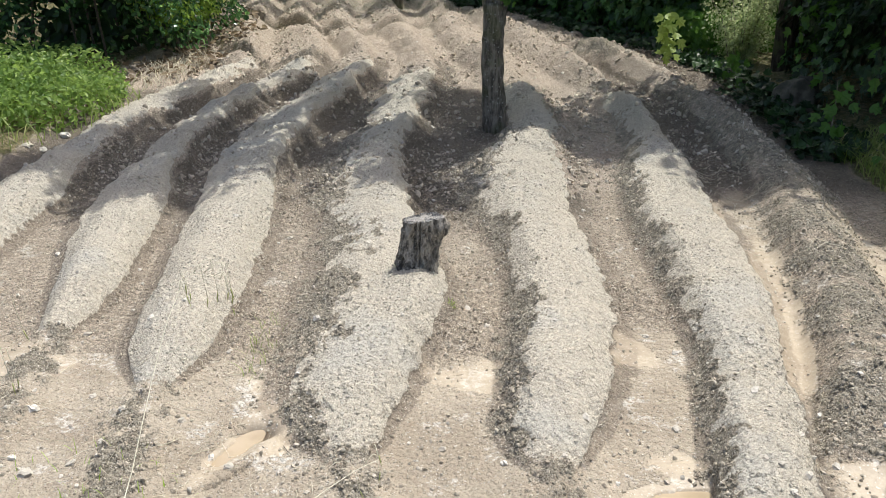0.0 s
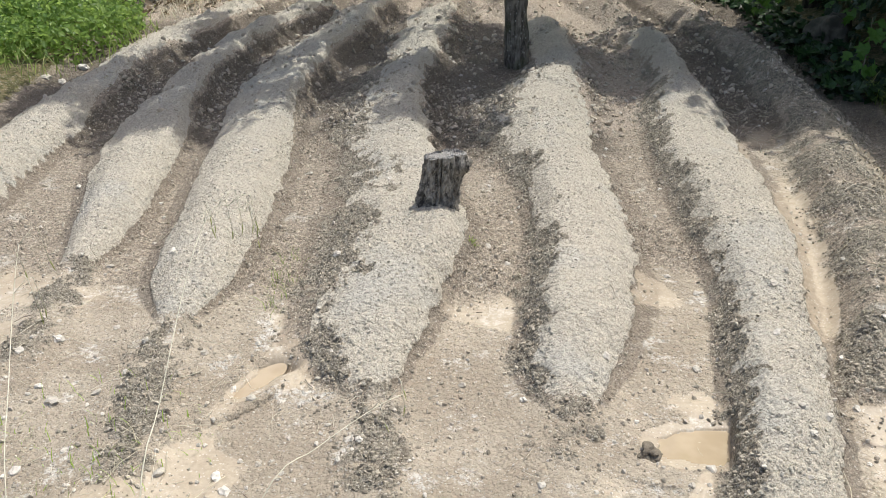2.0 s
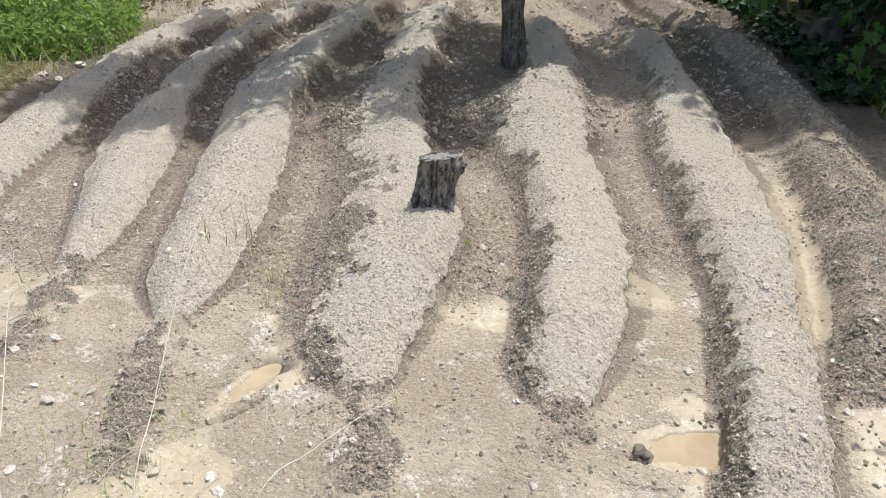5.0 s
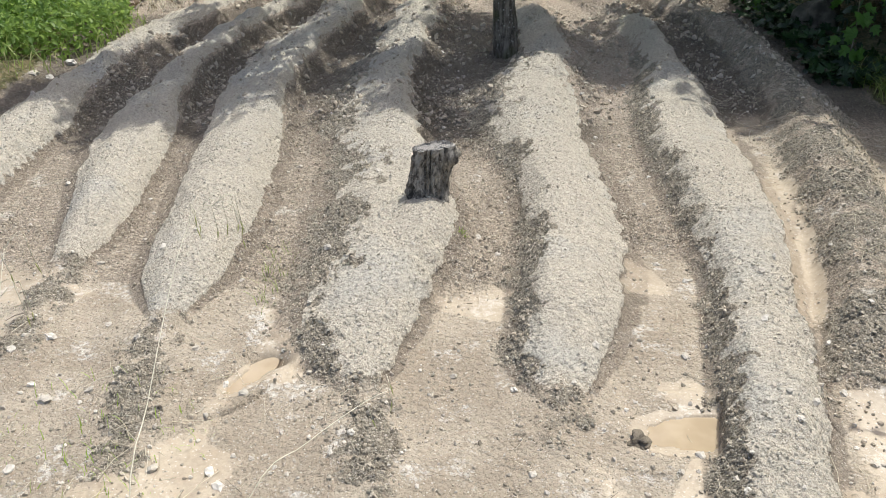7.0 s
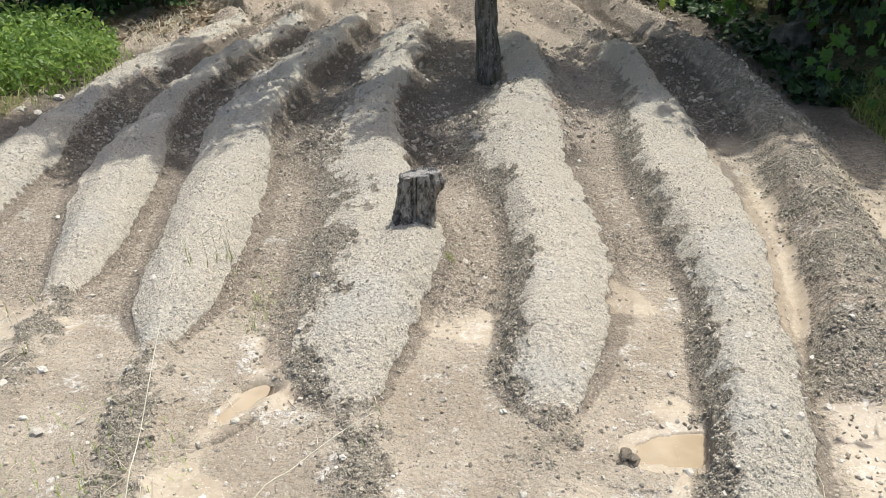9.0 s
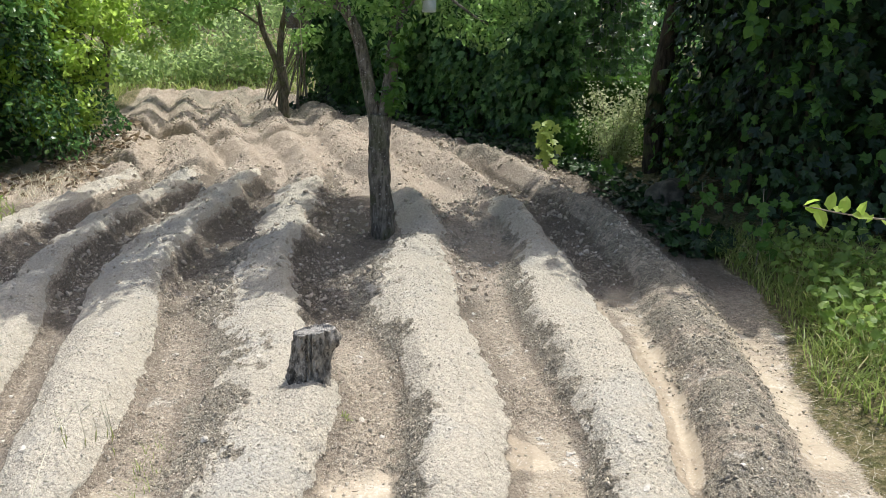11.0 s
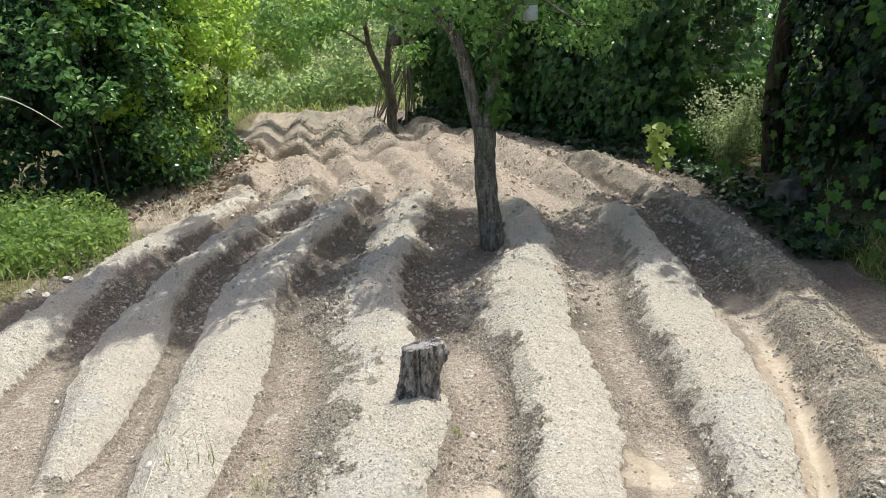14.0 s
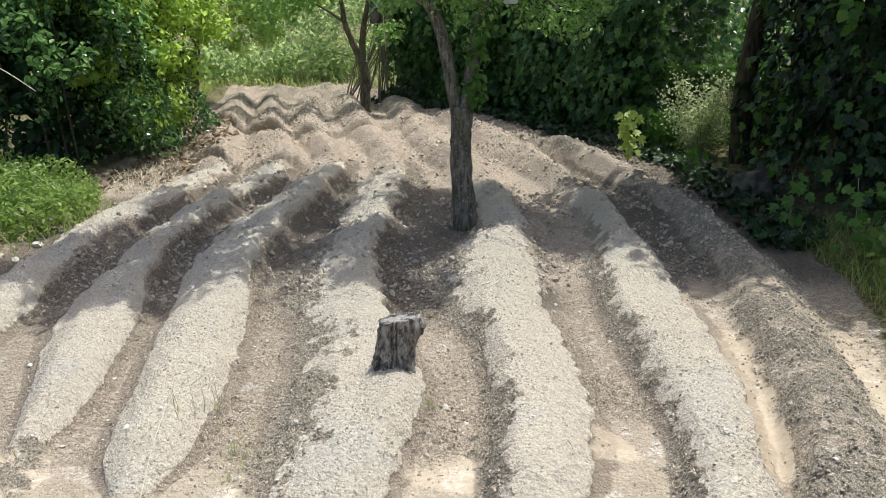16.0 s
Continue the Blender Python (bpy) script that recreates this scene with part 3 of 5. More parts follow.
        dark = dark * (1 - step(r, 1.5, 1.1) * low)
    # open scarp over the small pool
    z = z - 0.07 * np.exp(-(((x + 0.60) / 0.055) ** 2 + ((y - 2.215) / 0.035) ** 2))
    # banks and rough turf outside the field
    turf_w = step(x, -2.62 - 0.25 * step(y, 5, 8) - 0.1 * (y < 0), -2.9 - 0.25 * step(y, 5, 8)) * step(y, 3.4, 4.4) * (y < 16)
    east = np.interp(y, [-5, 2.4, 2.8, 3.2, 3.8, 4.5, 5.2, 6.6, 8.1, 9.6, 11.6, 13.4, 16], [1.7, 1.85, 1.9, 2.0, 2.27, 2.43, 2.5, 2.6, 2.7, 1.95, 1.2, 0.1, -1.4])
    turf_e = step(x - east + 0.14 * (fbm(x * 3, y * 3, 2, 95) - 0.5), -0.03, 0.12)
    # the ivy fence's shadow on the soil, put in as dark colour
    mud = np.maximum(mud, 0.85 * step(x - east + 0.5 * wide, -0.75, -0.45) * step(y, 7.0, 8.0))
    turf_n = step(y, 15.0, 15.6)
    turf_s = step(y, 1.0, 0.4)
    turf = np.clip(turf_w + turf_e + turf_n + turf_s + step(np.abs(x), 4, 5), 0, 1)
    z = z + 0.10 * turf_e * step(x - east, 0, 0.7) + 0.07 * turf_w + 0.05 * turf * (fbm(x * 2.2, y * 2.2, 3, 96) - 0.4) * step(np.hypot(x, y - 7), 40, 12)
    z = z + 0.055 * np.clip(y - 15.5, 0, 40)
    # end of the field: a bank of thrown-up earth
    bank = np.exp(-((y - 14.2) / 0.45) ** 2) * step(np.abs(x + 1.9), 1.6, 1.0)
    z = z + bank * (0.064 + 0.16 * fbm(x * 2, y * 2, 2, 97) + 0.12 * lumps(x * 4.5, y * 4.5, 99))
    dark = np.maximum(dark, 0.9 * step(y + 0.8 * wide, 11.7, 12.3) * step(fbm(x * 2.6, y * 2.6, 3, 101), 0.42, 0.56) * step(y, 15, 14.6))
    # steep walls turned from the sun, their shade added as dark colour
    dark = np.maximum(dark, 0.5 * scarp)
    out = 1 - turf
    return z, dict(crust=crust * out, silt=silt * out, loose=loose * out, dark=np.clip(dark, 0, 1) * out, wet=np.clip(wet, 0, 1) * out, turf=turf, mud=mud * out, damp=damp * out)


def steps_between(start, stop, first, growth):
    """Places from start to stop, the first gap given, each gap larger by growth."""
    out, at, gap, way = [], start, first, 1 if stop > start else -1
    while (stop - at) * way > 0:
        at += gap * way
        gap *= growth
        out.append(at)
    return out


def build_ground():
    """A sheet whose columns fan out from the near edge of the field, finer where the ground is seen closest."""
    inner = list(np.linspace(-1, 1, 520))
    us = np.array(sorted(inner + steps_between(1, 150, 0.005, 1.13) + steps_between(-1, -150, 0.005, 1.13)))
    ys = [1.35]
    while ys[-1] < 16:
        ys.append(ys[-1] + max(0.0065, 0.0042 * ys[-1]))
    ys = np.array(sorted(ys + steps_between(ys[-1], 700, 0.08, 1.12) + steps_between(1.35, -300, 0.012, 1.2)))
    gu, gy = np.meshgrid(us, ys)
    shape = gu.shape
    gx = gu * np.clip(0.95 + 0.40 * np.clip(gy - 1.35, 0, 40), 0.95, 6.0)
    gx, gy = gx.ravel(), gy.ravel()
    z, masks = ground_at(gx, gy)
    n, k = shape
    a = (np.arange(n - 1)[:, None] * k + np.arange(k - 1)[None]).ravel()
    tris = np.concatenate([np.stack([a, a + 1, a + k + 1], 1), np.stack([a, a + k + 1, a + k], 1)])
    me = soup("ground", np.stack([gx, gy, z], 1), tris, True)
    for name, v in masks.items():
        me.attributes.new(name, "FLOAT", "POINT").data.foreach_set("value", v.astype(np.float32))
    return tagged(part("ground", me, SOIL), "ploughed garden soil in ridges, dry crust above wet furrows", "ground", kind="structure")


build_ground()


def height(x, y):
    return ground_at(np.atleast_1d(np.asarray(x, float)), np.atleast_1d(np.asarray(y, float)))[0]


def build_puddle(px, py, a, b, turn, drop):
    m = Nodes("muddy_water")
    f = m.noise(9, 3)
    water = m.done(Base_Color=m.mix(m.band(f, 0.35, 0.65), (0.38, 0.30, 0.2), (0.45, 0.36, 0.25)), Roughness=0.06, Specular_IOR_Level=0.5, Normal=m.bump(f, 0.02, 0.01))
    bm = bmesh.new()
    ring = []
    for i in range(48):
        t = math.tau * i / 48
        r = 1.3
        u, v = a * r * math.cos(t), b * r * math.sin(t)
        ring.append(bm.verts.new((px + u * math.cos(turn) - v * math.sin(turn), py + u * math.sin(turn) + v * math.cos(turn), WATER_Z - drop)))
    bm.faces.new(ring)
    tagged(part("water", bm, water), "shallow puddle of still brown muddy water in a furrow", "puddle", kind="structure")


for k, p in enumerate(PUDDLES):
    build_puddle(*p, 0.003 * k)


# ---- trees, the stump ----
def tube(path, radii, sides=10, rough=0.0, seed=0, cap=True):
    """A bent, tapering round body along path, its skin uneven by rough."""
    path = [Vector(p) for p in path]
    bm = bmesh.new()
    rings, across = [], None
    for i, (p, r) in enumerate(zip(path, radii)):
        way = (path[min(i + 1, len(path) - 1)] - path[max(i - 1, 0)]).normalized()
        across = (Vector((1, 0, 0)) if abs(way.x) < 0.9 else Vector((0, 1, 0))) if across is None else across
        across = (across - way * across.dot(way)).normalized()
        up = way.cross(across)
        ring = []
        for k in range(sides):
            t = math.tau * k / sides
            d = across * math.cos(t) + up * math.sin(t)
            n = noise.noise(Vector((d.x * 2.2 + seed, d.y * 2.2, i * 0.35))) + 0.5 * noise.noise(Vector((d.x * 6, d.y * 6 + seed, i * 0.8)))
            ring.append(bm.verts.new(p + d * r * (1 + rough * n)))
        rings.append(ring)
    for a, b in zip(rings, rings[1:]):
        for k in range(sides):
            bm.faces.new((a[k], a[(k + 1) % sides], b[(k + 1) % sides], b[k])).smooth = True
    if cap:
        bm.faces.new(rings[-1])
        bm.faces.new(rings[0][::-1])
    return bm


def smooth_path(points, n):
    """n places along a smooth line through the points."""
    pts = [Vector(p) for p in points]
    out = []
    for i in range(n):
        t = i / (n - 1) * (len(pts) - 1)
        k = min(int(t), len(pts) - 2)
        f = t - k
        a, b, c, d = pts[max(k - 1, 0)], pts[k], pts[k + 1], pts[min(k + 2, len(pts) - 1)]
        out.append(0.5 * ((2 * b) + (c - a) * f + (2 * a - 5 * b + 4 * c - d) * f * f + (3 * b - a - 3 * c + d) * f ** 3))
    return out


def limb(points, r0, r1, n=14, sides=10, rough=0.12, seed=0, flare=0.0):
    path = smooth_path(points, n)
    radii = [r0 + (r1 - r0) * i / (n - 1) + flare * math.exp(-i * 1.1) for i in range(n)]
    return tube(path, radii, sides, rough, seed)


def thing(name, at, label, category, group="", kind=""):
    e = tagged(new(name), label, category, group, kind)
    e.location = at
    e.empty_display_size = 0.1
    return e


def clumps(n, centres, radii, flat=0.7):
    """Places in uneven clumps, denser at their skins, and the way outward."""
    centres, radii = np.asarray(centres, float), np.asarray(radii, float)
    pick = rng.choice(len(centres), n, p=radii ** 2 / np.sum(radii ** 2))
    d = unit(rng.normal(size=(n, 3)))
    r = radii[pick] * (1 - 0.65 * rng.random(n) ** 2)
    r = r * (0.75 + 0.5 * rng.random(n))
    at = centres[pick] + d * r[:, None] * np.array([1, 1, flat])
    return at, d


def crown_mesh(name, n, centres, radii, size, shape, droop=0.4, flat=0.7, lift=0.5):
    at, d = clumps(n, centres, radii, flat)
    s = size * (0.6 + 0.7 * rng.random(n))
    return spread(name, shape, at, leaf_axes(n, d + np.array([0, 0, lift]), droop, s))


def build_tree(label, base, trunk, limbs, twigs, crowns, bark, leaf, foot=0.0):
    """trunk, limbs: (points, r0, r1) from the base; crowns: (leaf count, centres, radii, leaf size)."""
    tree = thing("tree", base, label, "tree")
    pts, r0, r1 = trunk
    part("trunk", limb(pts, r0, r1, 26, 18, 0.16, 3, foot), bark, tree)
    for k, (pts, r0, r1) in enumerate(limbs):
        part("limb", limb(pts, r0, r1, 16, 12, 0.16, 5 + k), bark, tree)
    for k, (pts, r0, r1) in enumerate(twigs):
        part("branch", limb(pts, r0, r1, 8, 6, 0.1, 25 + k), bark, tree)
    for n, centres, radii, size, shape in crowns:
        part("crown", crown_mesh("crown", n, centres, radii, size, shape), leaf, tree)
    return tree


def spread_centres(n, low, high, seed):
    r = np.random.default_rng(seed)
    return r.uniform(low, high, size=(n, 3))


# main plum tree between two ridges; its crown shades the middle of the field
def crown_over(n, xs, south, north, low, high, seed):
    """Centres of leaf clumps, low to high above the ground, whose shade falls between two lines of the plan."""
    r = np.random.default_rng(seed)
    x, z = r.uniform(xs[0], xs[-1], n), r.uniform(low, high, n)
    lo, hi = np.interp(x, xs, south), np.interp(x, xs, north)
    y = lo + (hi - lo) * r.random(n)
    return np.stack([x + z * SUN_DIR.x / SUN_DIR.z, y + z * SUN_DIR.y / SUN_DIR.z, z], 1)


PLUM_AT = np.array([0.345, 5.80, 0.0])
main_c = crown_over(84, [-2.5, -2.25, -2.0, -1.5, -1.0, -0.5, 0.0, 0.3, 0.6, 1.0, 1.5], [4.9, 4.5, 4.2, 4.0, 4.25, 4.3, 4.4, 5.4, 5.8, 5.2, 5.2], [5.1, 5.2, 6.6, 7.2, 7.4, 7.4, 7.1, 6.7, 6.5, 6.0, 5.9], 3.0, 4.5, 21) - PLUM_AT
low_c = [(-0.7, -0.15, 1.74), (-0.45, -0.2, 1.72), (0.5, 0.25, 1.5), (0.66, 0.05, 1.46), (0.78, 0.0, 1.42), (-0.25, -0.1, 1.74), (0.25, 0.1, 1.74), (0.9, 0.2, 1.55), (0.62, 0.3, 1.66), (0.8, 0.1, 1.62), (0.95, 0.15, 1.72), (-0.95, -0.1, 1.74), (1.2, 0.4, 1.76), (1.45, 0.6, 1.8), (0.4, 0.4, 1.62), (0.3, 0.35, 1.76), (1.1, 0.5, 1.62), (-0.1, -0.2, 1.62), (0.05, -0.15, 1.5), (0.1, -0.2, 1.68), (-0.45, -0.1, 1.62)]
ivy_c = [(0.08, -0.06, 1.0), (0.10, -0.06, 1.25), (0.13, -0.06, 1.45), (0.13, -0.06, 1.65)]
plum = build_tree("old plum tree with a dark forked trunk in ploughed soil", (0.345, 5.80, 0.0),
                  ([(0.02, 0, -0.08), (0.005, 0, 0.15), (-0.01, 0.0, 0.45), (-0.01, 0.0, 0.7), (-0.005, 0.0, 0.88)], 0.086, 0.07),
                  [([(-0.02, 0.02, 0.74), (-0.055, 0.03, 0.94), (-0.10, 0.04, 1.2), (-0.15, 0.04, 1.42), (-0.22, 0.04, 1.57), (-0.42, 0.1, 1.85), (-0.8, 0.3, 2.3), (-0.9, 0.8, 3.0), (-0.9, 1.0, 4.2)], 0.05, 0.025),
                   ([(0.015, 0.0, 0.74), (0.04, 0.0, 0.92), (0.07, 0.0, 1.12), (0.10, 0.0, 1.36), (0.135, 0.0, 1.62), (0.2, 0.1, 2.0), (0.4, 0.4, 2.6), (0.6, 0.8, 3.2), (0.7, 1.0, 4.4)], 0.054, 0.025)],
                  [([(-0.2, 0.04, 1.55), (-0.38, 0.0, 1.62), (-0.75, -0.15, 1.76)], 0.02, 0.006), ([(0.12, 0, 1.5), (0.35, 0.1, 1.72), (0.62, 0.05, 1.55), (0.85, 0.0, 1.42)], 0.018, 0.005),
                   ([(0.16, 0.0, 1.75), (-0.1, -0.3, 2.3), (-0.4, -0.7, 2.7)], 0.03, 0.01), ([(-0.42, 0.1, 1.85), (-0.9, -0.1, 2.2), (-1.6, -0.5, 2.6)], 0.03, 0.01),
                   ([(0.2, 0.1, 2.0), (0.9, 0.4, 2.5), (1.7, 0.8, 2.8)], 0.03, 0.01)],
                  [(23000, main_c, np.full(len(main_c), 0.30), 0.09, OVATE)], BARK, PLUM, 0.035)
part("low_leaves", crown_mesh("low_leaves", 2700, low_c, np.full(len(low_c), 0.18), 0.045, OVATE, 0.7), PLUM, plum)
part("climbing_ivy", crown_mesh("climbing_ivy", 230, ivy_c, np.full(len(ivy_c), 0.09), 0.055, LOBED, 0.8, 1.3), VINE, plum, "ivy leaves climbing the trunk")

# plum tree near the end of the field
build_tree("young plum tree with a low forked trunk at the field's end", (-0.66, 12.1, 0.0),
           ([(0.02, 0, -0.1), (0.0, 0, 0.25), (0.02, 0.02, 0.45), (-0.01, 0.02, 0.72)], 0.075, 0.068),
           [([(0.0, 0.02, 0.6), (-0.12, 0.02, 0.92), (-0.24, 0, 1.25), (-0.3, 0.05, 1.6), (-0.6, 0.2, 2.3)], 0.052, 0.025),
            ([(0.0, 0.02, 0.6), (-0.01, 0.0, 0.9), (0.02, 0, 1.2), (0.12, 0, 1.6), (0.3, 0.1, 2.3)], 0.05, 0.025)],
           [([(-0.24, 0, 1.25), (-0.6, -0.2, 1.5), (-1.0, -0.3, 1.6)], 0.02, 0.006), ([(0.02, 0, 1.25), (0.3, -0.2, 1.5), (0.6, -0.3, 1.6)], 0.02, 0.006)],
           [(3600, [(-1.1, -0.2, 1.5), (-0.75, -0.3, 1.62), (-0.4, -0.3, 1.72), (0.1, -0.2, 1.75), (0.5, -0.3, 1.6), (-0.2, 0.3, 2.6), (-1.1, 0.2, 2.6), (0.7, 0.2, 2.6), (-1.6, 0.1, 1.75), (0.9, 0, 1.9), (-1.3, 0, 1.2), (0.35, 0.5, 1.1)],
             [0.32, 0.3, 0.26, 0.3, 0.28, 0.45, 0.45, 0.42, 0.36, 0.36, 0.22, 0.25], 0.085, OVATE)], BARK2, PLUM, 0.02)

# small tree behind the western hedge
build_tree("slender fruit tree with yellow-green leaves behind the hedge", (-3.42, 13.6, 0.0),
           ([(0.0, 0, -0.06), (0.02, 0, 0.4), (0.08, 0, 0.8), (0.12, 0, 1.0), (0.2, 0, 1.15)], 0.055, 0.045),
           [([(0.15, 0, 1.02), (0.4, -0.05, 1.15), (0.75, -0.1, 1.22), (1.0, -0.2, 1.3)], 0.038, 0.018), ([(0.1, 0, 0.9), (-0.15, 0, 1.4), (-0.4, 0, 2.0)], 0.035, 0.018)],
           [([(1.0, -0.2, 1.3), (1.2, -0.2, 1.2), (1.45, -0.3, 1.1)], 0.014, 0.006)],
           [(7000, [(-1.0, -0.4, 1.0), (-0.6, -0.4, 1.3), (-0.2, -0.4, 1.55), (0.4, -0.4, 1.65), (0.95, -0.3, 1.45), (1.25, -0.4, 1.1), (1.5, -0.3, 1.45), (-1.1, -0.3, 1.7), (-0.5, 0, 2.0), (0.5, 0, 2.1), (1.4, 0, 2.0), (1.9, -0.2, 1.7), (-0.9, -0.5, 0.7), (0.75, -0.4, 0.95)],
             [0.36, 0.36, 0.34, 0.36, 0.32, 0.26, 0.3, 0.45, 0.5, 0.5, 0.45, 0.34, 0.3, 0.22], 0.085, OVATE)], BARK2, FRUIT)


def build_stump():
    """Sawn stump, flared, with deep bark furrows and a knot beside its cut."""
    s = thing("tree_stump", (-0.10, 3.17, 0.14), "weathered grey tree stump with cracked bark, sawn flat", "tree stump")
    bm = bmesh.new()
    sides, rows, rings = 72, 30, []
    for j in range(rows):
        u = j / (rows - 1)
        z = -0.08 + 0.305 * u
        ring = []
        for k in range(sides):
            t = math.tau * k / sides
            c, sn = math.cos(t), math.sin(t)
            r = 0.070 + 0.008 * math.cos(2 * t) + 0.010 * (1 - u) ** 2.2 + 0.045 * max(0, math.cos(t - 3.5)) ** 2 * (1 - u) ** 1.4 - 0.014 * max(0, math.cos(t - 6.1)) * (1 - u)
            r += 0.042 * math.exp(-((t - 5.95) / 0.42) ** 2 - ((u - 0.86) / 0.16) ** 2) + 0.042 * math.exp(-((t + math.tau - 5.95) / 0.42) ** 2 - ((u - 0.88) / 0.16) ** 2)
            deep = abs(noise.noise(Vector((c * 2.6, sn * 2.6, u * 0.7 + 3))))
            r -= 0.024 * math.exp(-(deep / 0.07) ** 2)
            r += 0.011 * noise.noise(Vector((c * 9, sn * 9, u * 6))) + 0.010 * noise.noise(Vector((c * 20, sn * 20, u * 16)))
            ring.append(bm.verts.new((r * c + 0.012 * u, r * sn, z - 0.02 * max(0, u - 0.9) * (sn + 1.0) * 2 + 0.012 * u * c)))
        rings.append(ring)
    for a, b in zip(rings, rings[1:]):
        for k in range(sides):
            bm.faces.new((a[k], a[(k + 1) % sides], b[(k + 1) % sides], b[k])).smooth = True
    edge = [v.co.copy() for v in rings[-1]]
    part("bark", bm, STUMP_BARK, s)
    m = Nodes("weathered_cut")
    at = m.t.nodes.new("ShaderNodeTexCoord").outputs["Object"]
    w = m.node("TexWave", Scale=34.0, Distortion=2.5, Detail=3.0, Vector=at)
    w.wave_type, w.rings_direction = "RINGS", "Z"
    f = m.noise(70, 4, 0.6, at)
    cut = m.done(Base_Color=m.mix(m.math("MULTIPLY", w.outputs["Fac"], 0.5), m.mix(m.band(f, 0.35, 0.65), (0.22, 0.205, 0.185), (0.40, 0.38, 0.35)), (0.15, 0.14, 0.125)),
                 Roughness=0.9, Normal=m.bump(m.math("ADD", w.outputs["Fac"], f), 0.5, 0.004))
    bm = bmesh.new()
    mid = sum(edge, Vector()) / len(edge)
    loops = []
    for q, dip in ((1.0, 0.0), (0.9, 0.004), (0.82, -0.003), (0.5, -0.004), (0.2, -0.005)):
        loops.append([bm.verts.new(mid + (e - mid) * q + Vector((0, 0, dip + 0.002 * noise.noise(e * 60 * q)))) for e in edge])
    for a, b in zip(loops, loops[1:]):
        for k in range(len(edge)):
            bm.faces.new((a[k], a[(k + 1) % len(edge)], b[(k + 1) % len(edge)], b[k]))
    bm.faces.new(loops[-1])
    part("cut_face", bm, cut, s, "pale grey sawn top with growth rings")


build_stump()


# ---- hedges, ivy wall, background ----
def along(line, s):
    """Places and outward ways on a plan line at fractions s; outward is to the right of the line."""
    line = np.asarray(line, float)
    seg = np.hypot(*(line[1:] - line[:-1]).T)
    cum = np.r_[0, np.cumsum(seg)] / seg.sum()
    p = np.stack([np.interp(s, cum, line[:, 0]), np.interp(s, cum, line[:, 1])], 1)
    q = np.stack([np.interp(np.minimum(s + 0.02, 1), cum, line[:, 0]), np.interp(np.minimum(s + 0.02, 1), cum, line[:, 1])], 1)
    o = np.stack([np.interp(np.maximum(s - 0.02, 0), cum, line[:, 0]), np.interp(np.maximum(s - 0.02, 0), cum, line[:, 1])], 1)
    d = unit(q - o)
    return p, np.stack([d[:, 1], -d[:, 0]], 1)


def hedge_points(n, line, top, depth, bulge, seed, low=0.0, lean=0.0, even=0.45):
    """Leaf places on the lumpy face of a hedge, and the ways they look."""
    length = np.sum(np.hypot(*np.diff(np.asarray(line, float), axis=0).T))
    s, z = rng.random(3 * n), low + (top - low) * rng.random(3 * n) ** 0.85
    pick = np.argsort(-fbm(s * length * 2.6, z * 2.6, 3, seed + 5) - even * rng.random(3 * n))[:n]
    pick = rng.permutation(pick)
    s, z = s[pick], z[pick]
    p, out = along(line, s)
    lump = (fbm(s * length * 1.1, z * 1.1, 3, seed) - 0.5) * 2 * bulge
    back = depth * rng.random(n) ** 1.8
    push = lump - back + lean * z
    at = np.stack([p[:, 0] + out[:, 0] * push, p[:, 1] + out[:, 1] * push, z], 1)
    face = np.stack([out[:, 0], out[:, 1], np.full(n, 0.45)], 1)
    at[:, 2] += 0.0
    return at, face


def hedge_leaves(name, n, line, top, depth, bulge, seed, size, shape, low=0.0, lean=0.0, droop=0.7, loose=0.6, even=1.2):
    at, face = hedge_points(n, line, top, depth, bulge, seed, low, lean, even)
    return spread(name, shape, at, leaf_axes(n, face, droop, size * (0.6 + 0.7 * rng.random(n)), loose))


def stems(name, n, line, top, r, inset):
    """Upright crooked stems inside a hedge, joined."""
    me_v, me_t, base = [], [], 0
    for k in range(n):
        p, out = along(line, np.array([(k + 0.5) / n]))
        x, y = p[0] - out[0] * inset
        bm = limb([(x, y, -0.1), (x + rng.normal() * 0.1, y + rng.normal() * 0.1, top * 0.4), (x + rng.normal() * 0.25, y + rng.normal() * 0.2, top)], r, r * 0.4, 8, 7, 0.15, k)
        bm.verts.ensure_lookup_table()
        bmesh.ops.triangulate(bm, faces=bm.faces)
        bm.verts.index_update()
        me_v += [v.co[:] for v in bm.verts]
        me_t += [[base + v.index for v in f.verts] for f in bm.faces]
        base = len(me_v)
        bm.free()
    return soup(name, np.array(me_v), np.array(me_t), True)


# western laurel hedge
WEST = [(-7.5, 7.3), (-4.0, 7.35), (-3.1, 7.45), (-2.55, 7.85), (-2.42, 8.7), (-2.5, 9.9), (-3.0, 11.4)]
hedge = thing("laurel_hedge", (-3.6, 8.6, 0), "tall dense laurel hedge with glossy dark green leaves", "hedge")


def under(ob, parent):
    ob.parent = parent
    ob.matrix_parent_inverse = Matrix.Translation(parent.location).inverted()
    return ob


def stuff(ob):
    return tagged(ob, kind="stuff")


under(part("foliage", hedge_leaves("foliage", 32000, WEST, 2.6, 1.0, 0.45, 201, 0.06, OVATE, 0.12, lean=-0.16, droop=0.35, loose=0.9, even=0.5), LAUREL), hedge)
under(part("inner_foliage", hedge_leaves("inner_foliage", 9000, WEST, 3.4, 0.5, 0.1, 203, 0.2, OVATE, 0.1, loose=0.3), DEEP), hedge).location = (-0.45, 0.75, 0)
under(stuff(part("brushwood", stems("brushwood", 16, WEST, 2.3, 0.014, 0.75), DARK_STEM)), hedge)
